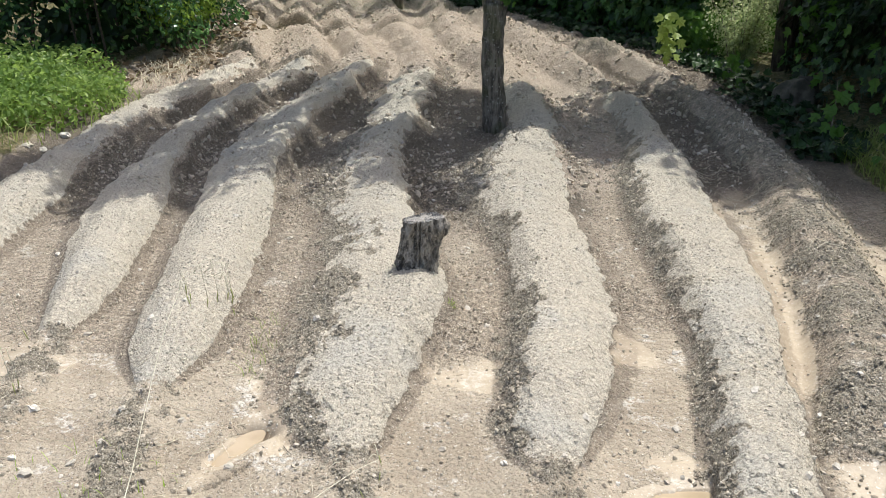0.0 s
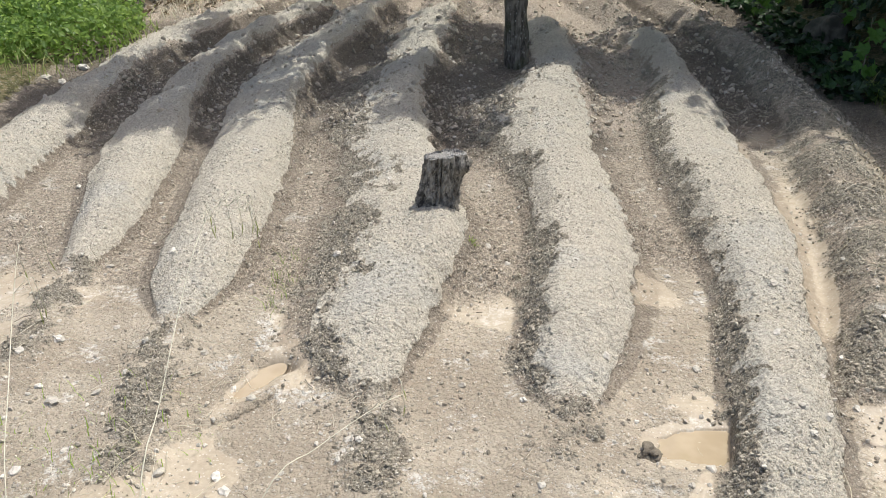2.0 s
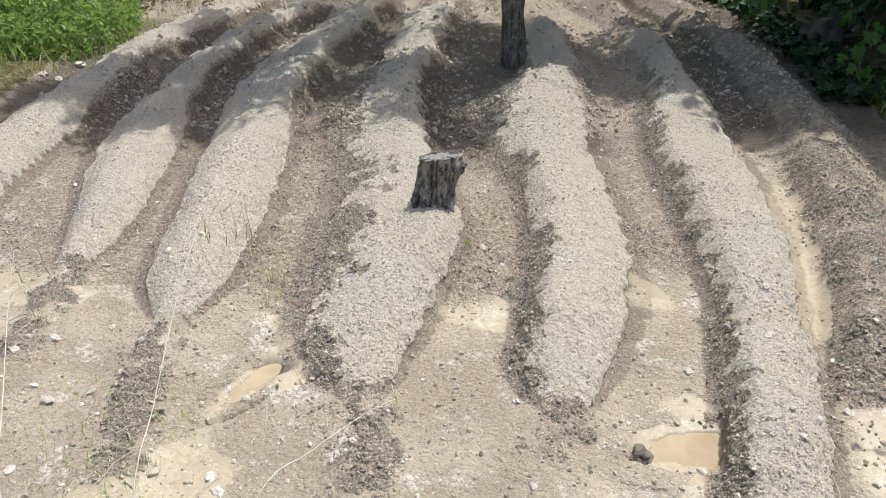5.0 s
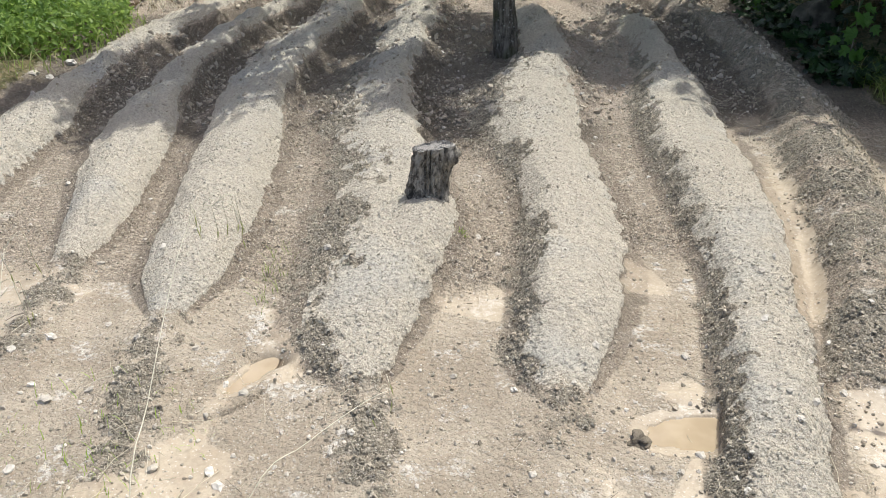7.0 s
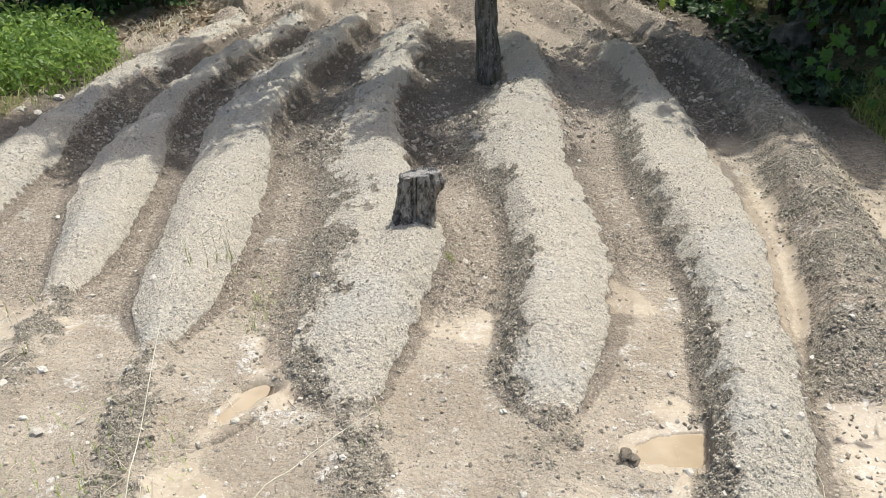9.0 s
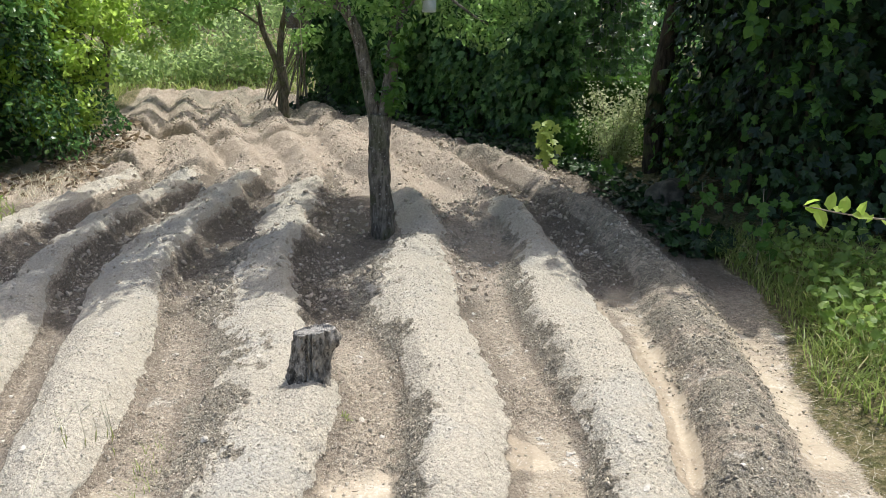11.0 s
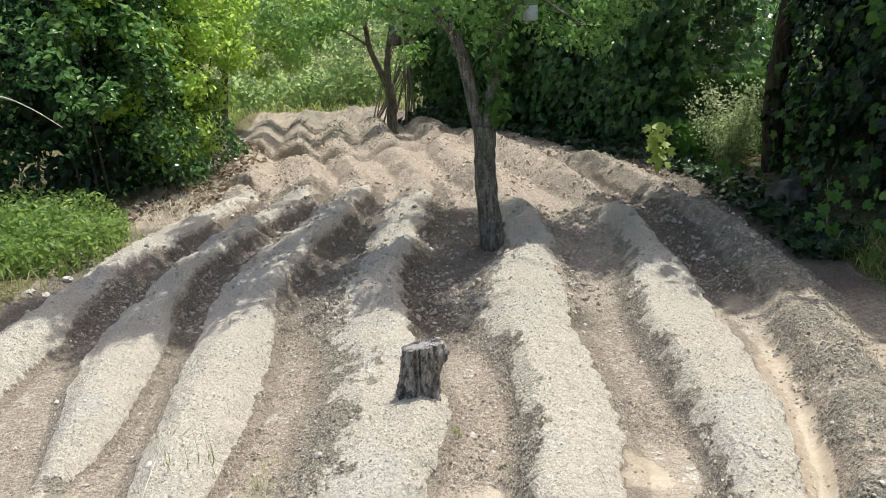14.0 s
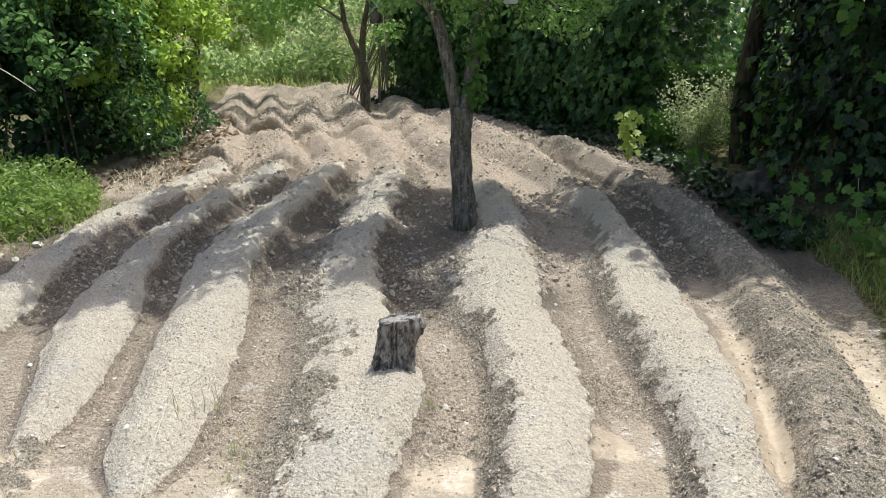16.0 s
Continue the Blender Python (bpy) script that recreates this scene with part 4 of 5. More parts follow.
at, face = hedge_points(190, WEST, 2.3, 0.05, 0.46, 201, 0.9, -0.13)
at, face = np.repeat(at, 9, 0), np.repeat(face, 9, 0)
n = len(at)
shoots = spread("new_growth", OVATE, at + rng.normal(size=(n, 3)) * 0.035 + face * 0.06, leaf_axes(n, face + np.array([0, 0, 0.7]), -0.2, 0.055 + 0.04 * rng.random(n), 0.8))
under(stuff(part("new_growth", shoots, FRESH, None, "pale yellow-green new leaves")), hedge)

# sunlit privet at the hedge's northern corner
privet = thing("privet_bush", (-2.75, 9.3, 0), "yellow-green privet bush at the hedge's corner", "bush")
part("foliage", crown_mesh("foliage", 9500, [(-0.25, -1.15, 1.0), (-0.1, -1.05, 1.6), (-0.35, -1.25, 2.1), (0.0, -0.9, 2.2), (-0.55, -1.35, 1.7), (0.05, -0.75, 0.45), (-0.1, -0.7, 0.7), (0.1, -0.4, 1.1), (0.0, -0.1, 0.6), (0.15, 0.1, 1.5), (0.1, 0.5, 0.9), (0.3, 0.6, 1.6), (-0.1, -0.5, 1.6), (0.1, 0.0, 2.0), (0.35, 1.0, 1.3), (-0.2, -0.8, 1.2), (0.0, 0.3, 0.35), (0.4, 0.9, 1.9)],
                            [0.26, 0.28, 0.3, 0.3, 0.26, 0.22, 0.3, 0.32, 0.3, 0.34, 0.32, 0.34, 0.34, 0.4, 0.3, 0.3, 0.22, 0.35], 0.07, OVATE, 0.2), SHOOT, privet)
for k in range(5):
    part("stem", limb([(0.05 * k - 0.15, 0.25 * k - 0.5, -0.05), (0.03 * k - 0.1, 0.25 * k - 0.45, 0.5), (0.1 * k - 0.2, 0.28 * k - 0.5, 1.3)], 0.014, 0.006, 8, 6, 0.1, k), DARK_STEM, privet)

# ivy on the fence behind the field
NORTH = [(-0.45, 13.6), (0.35, 12.6), (1.15, 11.5), (1.75, 10.1), (2.25, 9.15), (2.62, 8.85)]
ivy = thing("ivy_wall", (1.2, 11.4, 0), "fence overgrown with dark green ivy behind ploughed soil", "ivy")
under(part("foliage", hedge_leaves("foliage", 13000, NORTH, 2.15, 0.5, 0.22, 211, 0.105, LOBED, 0.05, droop=1.2, loose=0.4), IVY), ivy)
LOW = [(2.45, 9.0), (3.1, 8.85), (3.9, 8.6)]
FOOT = [(2.2, 8.75), (2.7, 8.45), (3.2, 8.25), (3.6, 8.0)]
under(part("low_foliage", hedge_leaves("low_foliage", 1500, FOOT, 0.42, 0.4, 0.15, 219, 0.075, LOBED, 0.0, droop=0.6, loose=0.6), VINE), ivy)
under(part("low_foliage", hedge_leaves("low_foliage", 2600, LOW, 0.85, 0.4, 0.15, 217, 0.085, LOBED, 0.0, droop=0.8, loose=0.5), VINE), ivy)
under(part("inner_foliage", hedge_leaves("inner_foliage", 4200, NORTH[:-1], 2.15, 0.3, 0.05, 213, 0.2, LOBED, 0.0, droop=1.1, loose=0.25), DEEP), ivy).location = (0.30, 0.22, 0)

BEHIND = [(2.1, 9.75), (2.8, 9.7), (3.7, 9.5)]
under(part("inner_foliage", hedge_leaves("inner_foliage", 1300, BEHIND, 2.7, 0.4, 0.1, 227, 0.10, LOBED, 0.0, droop=0.9, loose=0.5), IVY), ivy)

# eastern thicket
EAST = [(3.45, 8.3), (3.1, 7.5), (2.85, 6.4), (2.82, 5.5), (3.05, 4.95), (3.9, 4.7), (7, 4.5)]
thicket = thing("thicket", (2.9, 6.0, 0), "deep shaded thicket of vines and ivy along the field", "hedge")
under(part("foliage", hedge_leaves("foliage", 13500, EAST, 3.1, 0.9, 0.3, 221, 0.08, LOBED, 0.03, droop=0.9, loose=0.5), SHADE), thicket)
under(part("vine_foliage", hedge_leaves("vine_foliage", 1100, EAST, 3.0, 0.1, 0.34, 221, 0.09, LOBED, 0.15, lean=0.02, droop=0.8, loose=0.6), VINE, None, "larger mid-green vine leaves"), thicket)
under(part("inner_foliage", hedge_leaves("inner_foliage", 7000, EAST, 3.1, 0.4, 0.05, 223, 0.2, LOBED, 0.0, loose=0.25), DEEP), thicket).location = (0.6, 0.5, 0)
under(stuff(part("brushwood", stems("brushwood", 20, EAST, 2.6, 0.025, 0.5), DARK_STEM)), thicket)

# tree over the thicket, whose crown shades the field's eastern edge
over = thing("tree", (3.08, 7.7, 0), "broad leafy tree rising out of the dark thicket", "tree")
part("trunk", limb([(0, 0, -0.1), (0.0, 0, 0.8), (0.12, -0.1, 1.8), (0.4, -0.3, 3.0), (0.7, -0.5, 4.5)], 0.10, 0.06, 20, 12), DARK_BARK, over)
over_c = np.random.default_rng(5).uniform((-0.78, -2.6, 2.5), (2.42, -0.2, 4.2), size=(30, 3))
over_c = np.concatenate([over_c, crown_over(22, [1.6, 1.9, 2.2, 2.6], [5.0, 4.6, 4.5, 4.4], [6.3, 6.5, 6.6, 6.6], 2.6, 4.0, 6) - np.array([3.08, 7.7, 0])])
part("crown", crown_mesh("crown", 11000, over_c, np.full(52, 0.5), 0.13, LOBED), VINE, over)

# overhanging branch with broad leaves
hang = np.array([(2.43, 5.1, 1.86), (2.7, 5.2, 1.74), (2.95, 5.3, 1.83), (3.1, 5.4, 1.67), (2.85, 5.3, 1.50), (3.3, 5.6, 1.8)])
branch = thing("overhanging_branch", (3.0, 5.4, 1.9), "leafy mulberry branch hanging over the field's edge", "branch")
under(part("twig", limb([(3.9, 6.2, 2.3), (3.4, 5.7, 2.1), (3.0, 5.35, 1.98), (2.65, 5.15, 1.95), (2.35, 5.1, 1.9)], 0.016, 0.003, 14, 6), TWIG), branch)
at, d = clumps(80, hang, np.full(len(hang), 0.16), 0.6)
under(stuff(part("leaves", spread("leaves", OVATE, at, leaf_axes(80, np.array([[-0.2, -0.6, 0.6]] * 80), 1.8, 0.07 + 0.045 * rng.random(80), 0.5, 1.4)), VINE)), branch)


# far woods, one mass of leaves
def far_woods():
    r = np.random.default_rng(9)
    back = r.uniform((-15, 27, 0.6), (9, 33, 4.8), size=(130, 3))
    west = r.uniform((-11, 12.6, 0.1), (-4.4, 19, 3.4), size=(80, 3))
    mid = np.concatenate([r.uniform((-5.8, 16.5, 0.2), (-3.2, 20, 2.6), size=(30, 3)), r.uniform((-2.0, 16.2, 0.2), (0.3, 19, 2.6), size=(24, 3)), r.uniform((-3.4, 18.5, 0.5), (-1.8, 20.5, 1.3), size=(12, 3)), r.uniform((-4.4, 15.9, 0.15), (-0.9, 17.2, 0.5), size=(22, 3)), r.uniform((-4.4, 15.6, 0.1), (-3.3, 16.4, 0.7), size=(6, 3)),
                          r.uniform((-3.6, 21, 2.0), (-1.6, 24, 3.4), size=(10, 3)), r.uniform((-3.4, 17.6, 0.3), (-1.9, 18.4, 0.5), size=(3, 3))])
    east = r.uniform((1.8, 11.2, 0.3), (9, 18, 2.8), size=(60, 3))
    gap = r.uniform((1.95, 9.7, 0.2), (3.35, 11.2, 2.6), size=(30, 3))
    for name, c, size, rad, n, label in (("far_trees", back, 0.29, 1.35, 9500, "bright green trees far beyond the field"), ("shrubs", west, 0.14, 0.8, 11000, "sunlit shrubs behind the laurel hedge"),
                                         ("shrubs", mid, 0.105, 0.42, 12000, "yellow-green shrubs behind the grass strip"), ("shrubs", east, 0.15, 0.8, 9000, "leafy shrubs behind the ivy fence"),
                                         ("shrubs", gap, 0.085, 0.45, 13000, "leaves behind the wire fence, darkened in colour")):
        # gap shrubs take the shade-coloured leaf, east ones the darker ivy leaf
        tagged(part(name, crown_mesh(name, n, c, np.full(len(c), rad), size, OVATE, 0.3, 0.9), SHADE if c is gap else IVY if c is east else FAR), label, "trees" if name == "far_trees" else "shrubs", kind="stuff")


far_woods()


# ---- grass and weeds ----
def blades(name, x, y, length, width, lean, base_z=None, material=None, label="", category="grass"):
    """Bent blades of grass rooted at x, y; one joined object."""
    n = len(x)
    z = height(x, y) - 0.01 if base_z is None else base_z
    ang = rng.uniform(0, math.tau, n)
    tilt = lean * (0.3 + rng.random(n))
    L = length * (0.5 + 0.8 * rng.random(n))
    w = width * (0.6 + 0.8 * rng.random(n))
    dx, dy = np.cos(ang), np.sin(ang)
    verts = np.zeros((n, 7, 3))
    for k, f in enumerate((0.0, 0.4, 0.75, 1.0)):
        reach = L * f * f * np.sin(tilt)
        up = L * (f - 0.38 * f * f * np.minimum(tilt, 1.4))
        cx, cy, cz = x + dx * reach, y + dy * reach, z + up
        if k == 3:
            verts[:, 6] = np.stack([cx, cy, cz], 1)
        else:
            ww = w * (1 - 0.45 * f)
            verts[:, 2 * k] = np.stack([cx - dy * ww, cy + dx * ww, cz], 1)
            verts[:, 2 * k + 1] = np.stack([cx + dy * ww, cy - dx * ww, cz], 1)
    tri = np.array([(0, 1, 3), (0, 3, 2), (2, 3, 5), (2, 5, 4), (4, 5, 6)])
    idx = tri[None] + (np.arange(n) * 7)[:, None, None]
    me = soup(name, verts.reshape(-1, 3), idx.reshape(-1, 3))
    return tagged(part(name, me, material or GRASS), label, category, kind="stuff")


def in_patch(n, cx, cy, rx, ry, power=0.6):
    t, r = rng.uniform(0, math.tau, n), rng.random(n) ** power
    return cx + rx * r * np.cos(t), cy + ry * r * np.sin(t)


# western weeds
x, y = in_patch(9000, -3.35, 6.35, 0.85, 1.05)
z = height(x, y) + rng.random(len(x)) * (0.12 + 0.30 * fbm(x * 2, y * 2, 2, 301))
n = len(x)
me = spread("weeds", OVATE, np.stack([x, y, z], 1), leaf_axes(n, np.tile([0.1, -0.3, 1.0], (n, 1)), 0.1, 0.03 + 0.035 * rng.random(n), 0.8, 1.0))
tagged(part("weeds", me, WEED), "bright green leafy weeds beside the ploughed soil", "weeds", kind="stuff")
x, y = in_patch(900, -3.3, 6.2, 0.95, 1.25)
blades("grass", x, y, 0.2, 0.004, 0.9, None, GRASS, "fresh green grass and stalks among the western weeds")
# eastern grass
x, y = in_patch(7000, 2.75, 3.7, 0.75, 1.7)
keep = x > np.interp(y, [2, 2.8, 3.2, 3.8, 4.5, 5.2], [1.97, 2.02, 2.12, 2.36, 2.48, 2.52])
x, y = x[keep], y[keep]
blades("grass", x, y, 0.17, 0.0032, 1.2, None, GRASS, "long unmown grass with yellowed blades beside a muddy path")
x, y = in_patch(1500, 2.85, 3.7, 0.6, 1.1)
keep = x > np.interp(y, [2, 2.8, 3.2, 3.8, 4.5, 5.2], [2.05, 2.1, 2.2, 2.47, 2.6, 2.65])
x, y = x[keep], y[keep]
z = height(x, y) + rng.random(len(x)) * 0.25
n = len(x)
me = spread("weeds", OVATE, np.stack([x, y, z], 1), leaf_axes(n, np.tile([-0.2, -0.2, 1.0], (n, 1)), 0.2, 0.035 + 0.04 * rng.random(n), 0.6, 1.3))
tagged(part("weeds", me, WEED), "low clover and nettle leaves in the eastern grass", "weeds", kind="stuff")
# grass between the hedge and the field's far corner, and the strip behind the field
x, y = rng.uniform(-4.0, -2.75, 2200), rng.uniform(9.6, 15.0, 2200)
keep = x < -2.75 - 0.12 * (y - 9.6)
blades("grass", x[keep], y[keep], 0.2, 0.007, 0.9, None, GRASS, "half-shaded grass beside the ploughed soil's far corner")
x, y = rng.uniform(-4.2, -0.2, 4200), rng.uniform(14.9, 24, 4200)
blades("grass", x, y, 0.22, 0.009, 0.9, None, GRASS, "sunlit grass strip behind the field")
# shaded ground cover under ivy and thicket
s = rng.random(2600)
p, o = along([(-0.45, 13.4), (0.35, 12.3), (1.15, 11.1), (1.75, 9.8), (2.3, 8.7), (2.65, 7.6), (2.6, 6.3), (2.55, 5.0)], s)
q = p + o * rng.uniform(-0.15, 0.28, (2600, 1))
z = height(q[:, 0], q[:, 1]) + rng.random(2600) * 0.10
me = spread("ground_ivy", LOBED, np.stack([q[:, 0], q[:, 1], z], 1), leaf_axes(2600, np.tile([0, -0.3, 1.0], (2600, 1)), 0.2, 0.04 + 0.05 * rng.random(2600), 0.5))
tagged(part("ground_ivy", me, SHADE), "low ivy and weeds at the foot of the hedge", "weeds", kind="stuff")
# dry litter under the western hedge
s = rng.random(900)
p, o = along(WEST, 0.3 + 0.7 * s)
q = p + o * rng.uniform(-0.4, 0.4, (900, 1))
z = height(q[:, 0], q[:, 1]) + 0.01 + rng.random(900) * 0.05
me = spread("leaf_litter", OVATE, np.stack([q[:, 0], q[:, 1], z], 1), leaf_axes(900, np.tile([0, 0, 1.0], (900, 1)), 0.0, 0.05 + 0.05 * rng.random(900), 0.5))
tagged(part("leaf_litter", me, LITTER), "brown fallen leaves under the laurel hedge", "leaves", kind="stuff")
x, y = in_patch(330, -2.5, 7.8, 0.25, 0.7)
blades("dry_grass", x, y, 0.13, 0.003, 1.0, None, STRAW, "tufts of dry yellow grass at the hedge's foot")


# ---- stones and crumbs on the soil ----
def pebble_shape(seed, sub=1, rough=0.7, flat=0.65):
    """A small uneven stone of radius about 1: vertices and triangles."""
    bm = bmesh.new()
    bmesh.ops.create_icosphere(bm, subdivisions=sub, radius=1)
    for v in bm.verts:
        k = 1 + rough * noise.noise(v.co * 1.3 + Vector((seed * 3.7, 0, 0))) + 0.3 * rough * noise.noise(v.co * 3.1 + Vector((0, seed * 1.9, 0)))
        v.co *= k
        v.co.z *= flat
    bm.verts.index_update()
    shape = [v.co[:] for v in bm.verts], [[v.index for v in f.verts] for f in bm.faces]
    bm.free()
    return shape


def tumble(n, size):
    """Random turns, scaled by size (n,)."""
    q = unit(rng.normal(size=(n, 4)))
    w, x, y, z = q.T
    m = np.stack([np.stack([1 - 2 * (y * y + z * z), 2 * (x * y - z * w), 2 * (x * z + y * w)], 1),
                  np.stack([2 * (x * y + z * w), 1 - 2 * (x * x + z * z), 2 * (y * z - x * w)], 1),
                  np.stack([2 * (x * z - y * w), 2 * (y * z + x * w), 1 - 2 * (x * x + y * y)], 1)], 1)
    return m * size[:, None, None]


def sprinkle(name, n, size, material, label, category, keep, seed, sink=0.35, low=1.4, high=5.5, shapes=1, power=2.2):
    """Crumbs lying on the field where keep(masks) is likely."""
    r = np.random.default_rng(seed)
    y = low + (high - low) * r.random(6 * n) ** 1.5
    x = r.uniform(-2.5, 2.2, 6 * n) * np.clip(0.45 + 0.18 * y, 0, 1)
    z, masks = ground_at(x, y)
    pick = np.flatnonzero(r.random(6 * n) < keep(x, y, masks))[:n]
    x, y, z = x[pick], y[pick], z[pick]
    s = size * (0.35 + 1.1 * r.random(len(x)) ** power)
    me = spread(name, pebble_shape(seed, shapes), np.stack([x, y, z + s * (0.6 - sink)], 1), tumble(len(x), s), shapes > 1)
    return tagged(part(name, me, material), label, category, kind="stuff")


def patchy(x, y, f, seed, lo=0.42, hi=0.6):
    return step(fbm(x * f, y * f, 3, seed), lo, hi)


FURROW = lambda x, y, m: (1 - m["crust"]) * (1 - m["turf"])
sprinkle("soil_crumbs", 14000, 0.0062, CRUMB, "small brown crumbs of soil scattered over furrows", "soil", lambda x, y, m: (0.12 + 0.88 * patchy(x, y, 3.3, 82, 0.42, 0.64)) * FURROW(x, y, m) * (1 - 0.8 * m["silt"]), 401, power=4)
sprinkle("soil_crumbs", 1800, 0.007, CLOD, "dark crumbs of soil lying in furrows", "soil", lambda x, y, m: (0.1 + 0.8 * patchy(x, y, 4.1, 409, 0.45, 0.65)) * FURROW(x, y, m) * (1 - 0.7 * m["silt"]), 408)
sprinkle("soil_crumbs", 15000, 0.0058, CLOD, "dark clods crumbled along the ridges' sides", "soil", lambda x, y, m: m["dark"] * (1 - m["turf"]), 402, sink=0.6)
sprinkle("soil_crumbs", 9000, 0.0048, DRY, "fine crumbs of dry earth on the ridges' crust", "soil", lambda x, y, m: (0.15 + 0.8 * patchy(x, y, 3.7, 412)) * m["crust"], 403, high=4.6, sink=0.5)
sprinkle("soil_crumbs", 4600, 0.015, CRUMB, "loose clods on the farther ridges", "soil", lambda x, y, m: 0.7 * m["loose"] * (1 - m["turf"]) * patchy(x, y, 2.0, 410), 404, low=4.3, high=13.5, power=3)
sprinkle("soil_crumbs", 1900, 0.019, CRUMB, "larger clods on the far ridges", "soil", lambda x, y, m: 0.6 * m["loose"] * (1 - m["turf"]) * patchy(x, y, 1.7, 414), 415, low=6.5, high=14.5, power=3, sink=0.5)
sprinkle("pebbles", 2600, 0.0066, PEBBLE, "pale pebbles scattered over the soil", "pebbles", lambda x, y, m: (0.25 + 0.6 * patchy(x, y, 2.5, 406)) * (1 - 0.93 * m["crust"]) * (1 - m["turf"]), 405, high=7.5, power=3)
sprinkle("pebbles", 900, 0.013, PEBBLE, "pale pebbles on the farther ridges", "pebbles", lambda x, y, m: 0.5 * m["loose"] * (1 - m["turf"]), 407, low=4.5, high=13, power=3)

# single stones: x, y, half size
STONES = [
    (-0.64, 2.03, 0.019),
    (-0.29, 1.82, 0.015),
    (0.36, 2.02, 0.014),
    (-0.8, 2.71, 0.013),
    (0.1, 3.03, 0.018),
    (-1.35, 2.31, 0.021),
    (-0.82, 1.7, 0.02),
    (0.94, 1.87, 0.018),
    (1.02, 1.88, 0.016),
    (0.73, 1.88, 0.014),
    (-0.34, 1.75, 0.01),
    (-0.49, 1.72, 0.01),
    (0.21, 1.67, 0.014),
    (0.41, 2.71, 0.013),
    (-1.06, 2.13, 0.011),
    (-1.44, 2.22, 0.019),
    (-1.22, 1.71, 0.018),
    (-0.56, 1.75, 0.01),
    (0.17, 2.9, 0.013),
    (-0.76, 3.82, 0.02),
    (0.51, 1.95, 0.01),
    (1.13, 2.25, 0.012),
    (1.12, 1.99, 0.013),
    (-1.25, 2.01, 0.027),
    (0.68, 1.76, 0.02),
    (-0.71, 2.08, 0.014),
    (-1.81, 3.59, 0.017),
    (0.99, 2.25, 0.018),
    (-2.74, 5.32, 0.041),
    (-2.64, 5.32, 0.033),
    (-2.61, 5.61, 0.047),
]
stone_meshes = []
for k in range(6):
    v, t = pebble_shape(500 + k, 2, 0.75, 0.7)
    stone_meshes.append(soup("stone", np.array(v), np.array(t)))
more = np.random.default_rng(77)
for k in range(150):
    STONES.append((float(more.uniform(-1.6, 1.5)), float(1.5 + 3.8 * more.random() ** 1.4), float(0.008 + 0.011 * more.random() ** 2)))
for k, (x, y, s) in enumerate(STONES):
    s *= 0.78
    ob = part("stone", stone_meshes[k % 6], STONE)
    ob.matrix_basis = pose(x, y, float(height(x, y)[0]) + 0.12 * s, more.uniform(-25, 25), more.uniform(-25, 25), more.uniform(0, 360)) @ Matrix.Diagonal((s * more.uniform(0.85, 1.3), s, s * more.uniform(0.7, 1.0), 1))
    where = "half-buried pale stone lying on the ploughed soil" if s > 0.02 else "small pale stone lying on the ploughed soil"
    tagged(ob, where, "stone", "stones on the field")

v, t = pebble_shape(541, 4, 1.2, 0.75)
lump = part("earth_clod", soup("earth_clod", np.array(v), np.array(t)), WET_CLOD)
lump.matrix_basis = pose(0.525, 1.815, 0.008, 0, 0, 40) @ Matrix.Diagonal((0.029, 0.023, 0.021, 1))
tagged(lump, "dark rough clod of earth beside the puddle", "clod")

# boulder under the thicket
v, t = pebble_shape(611, 4, 0.5, 0.85)
rock = part("boulder", soup("boulder", np.array(v), np.array(t), True), ROCK)
rock.matrix_basis = pose(2.72, 6.42, 0.05, 0, 8, 30) @ Matrix.Diagonal((0.17, 0.15, 0.23, 1))
tagged(rock, "grey boulder half hidden in the shaded thicket", "rock")


# ---- straw, stalks, twigs ----
def straw_bits(n, seed, low, high, length, radius, material, label, keep, name="straw"):
    r = np.random.default_rng(seed)
    y = low + (high - low) * r.random(4 * n) ** 1.3
    x = r.uniform(-2.4, 2.2, 4 * n) * np.clip(0.45 + 0.18 * y, 0, 1)
    pick = np.flatnonzero(r.random(4 * n) < keep(x, y, ground_at(x, y)[1]))[:n]
    x, y = x[pick], y[pick]
    n = len(x)
    a, L = r.uniform(0, math.tau, n), length * (0.3 + r.random(n) ** 2)
    dx, dy = np.cos(a) * L / 2, np.sin(a) * L / 2
    bend = L * r.normal(size=n) * 0.12
    pts = [(x - dx, y - dy), (x + bend * np.sin(a), y - bend * np.cos(a)), (x + dx, y + dy)]
    verts = np.zeros((n, 9, 3))
    rad = radius * (0.5 + r.random(n))
    for k, (px, py) in enumerate(pts):
        pz = height(px, py) + 0.004 + 0.012 * r.random(n)
        for j in range(3):
            t = math.tau * j / 3
            verts[:, 3 * k + j] = np.stack([px - np.sin(a) * rad * math.cos(t), py + np.cos(a) * rad * math.cos(t), pz + rad * math.sin(t)], 1)
    tri = []
    for k in range(2):
        for j in range(3):
            p, q = 3 * k + j, 3 * k + (j + 1) % 3
            tri += [(p, q, q + 3), (p, q + 3, p + 3)]
    idx = np.array(tri)[None] + (np.arange(n) * 9)[:, None, None]
    tagged(part(name, soup(name, verts.reshape(-1, 3), idx.reshape(-1, 3), True), material), label, "straw", kind="stuff")


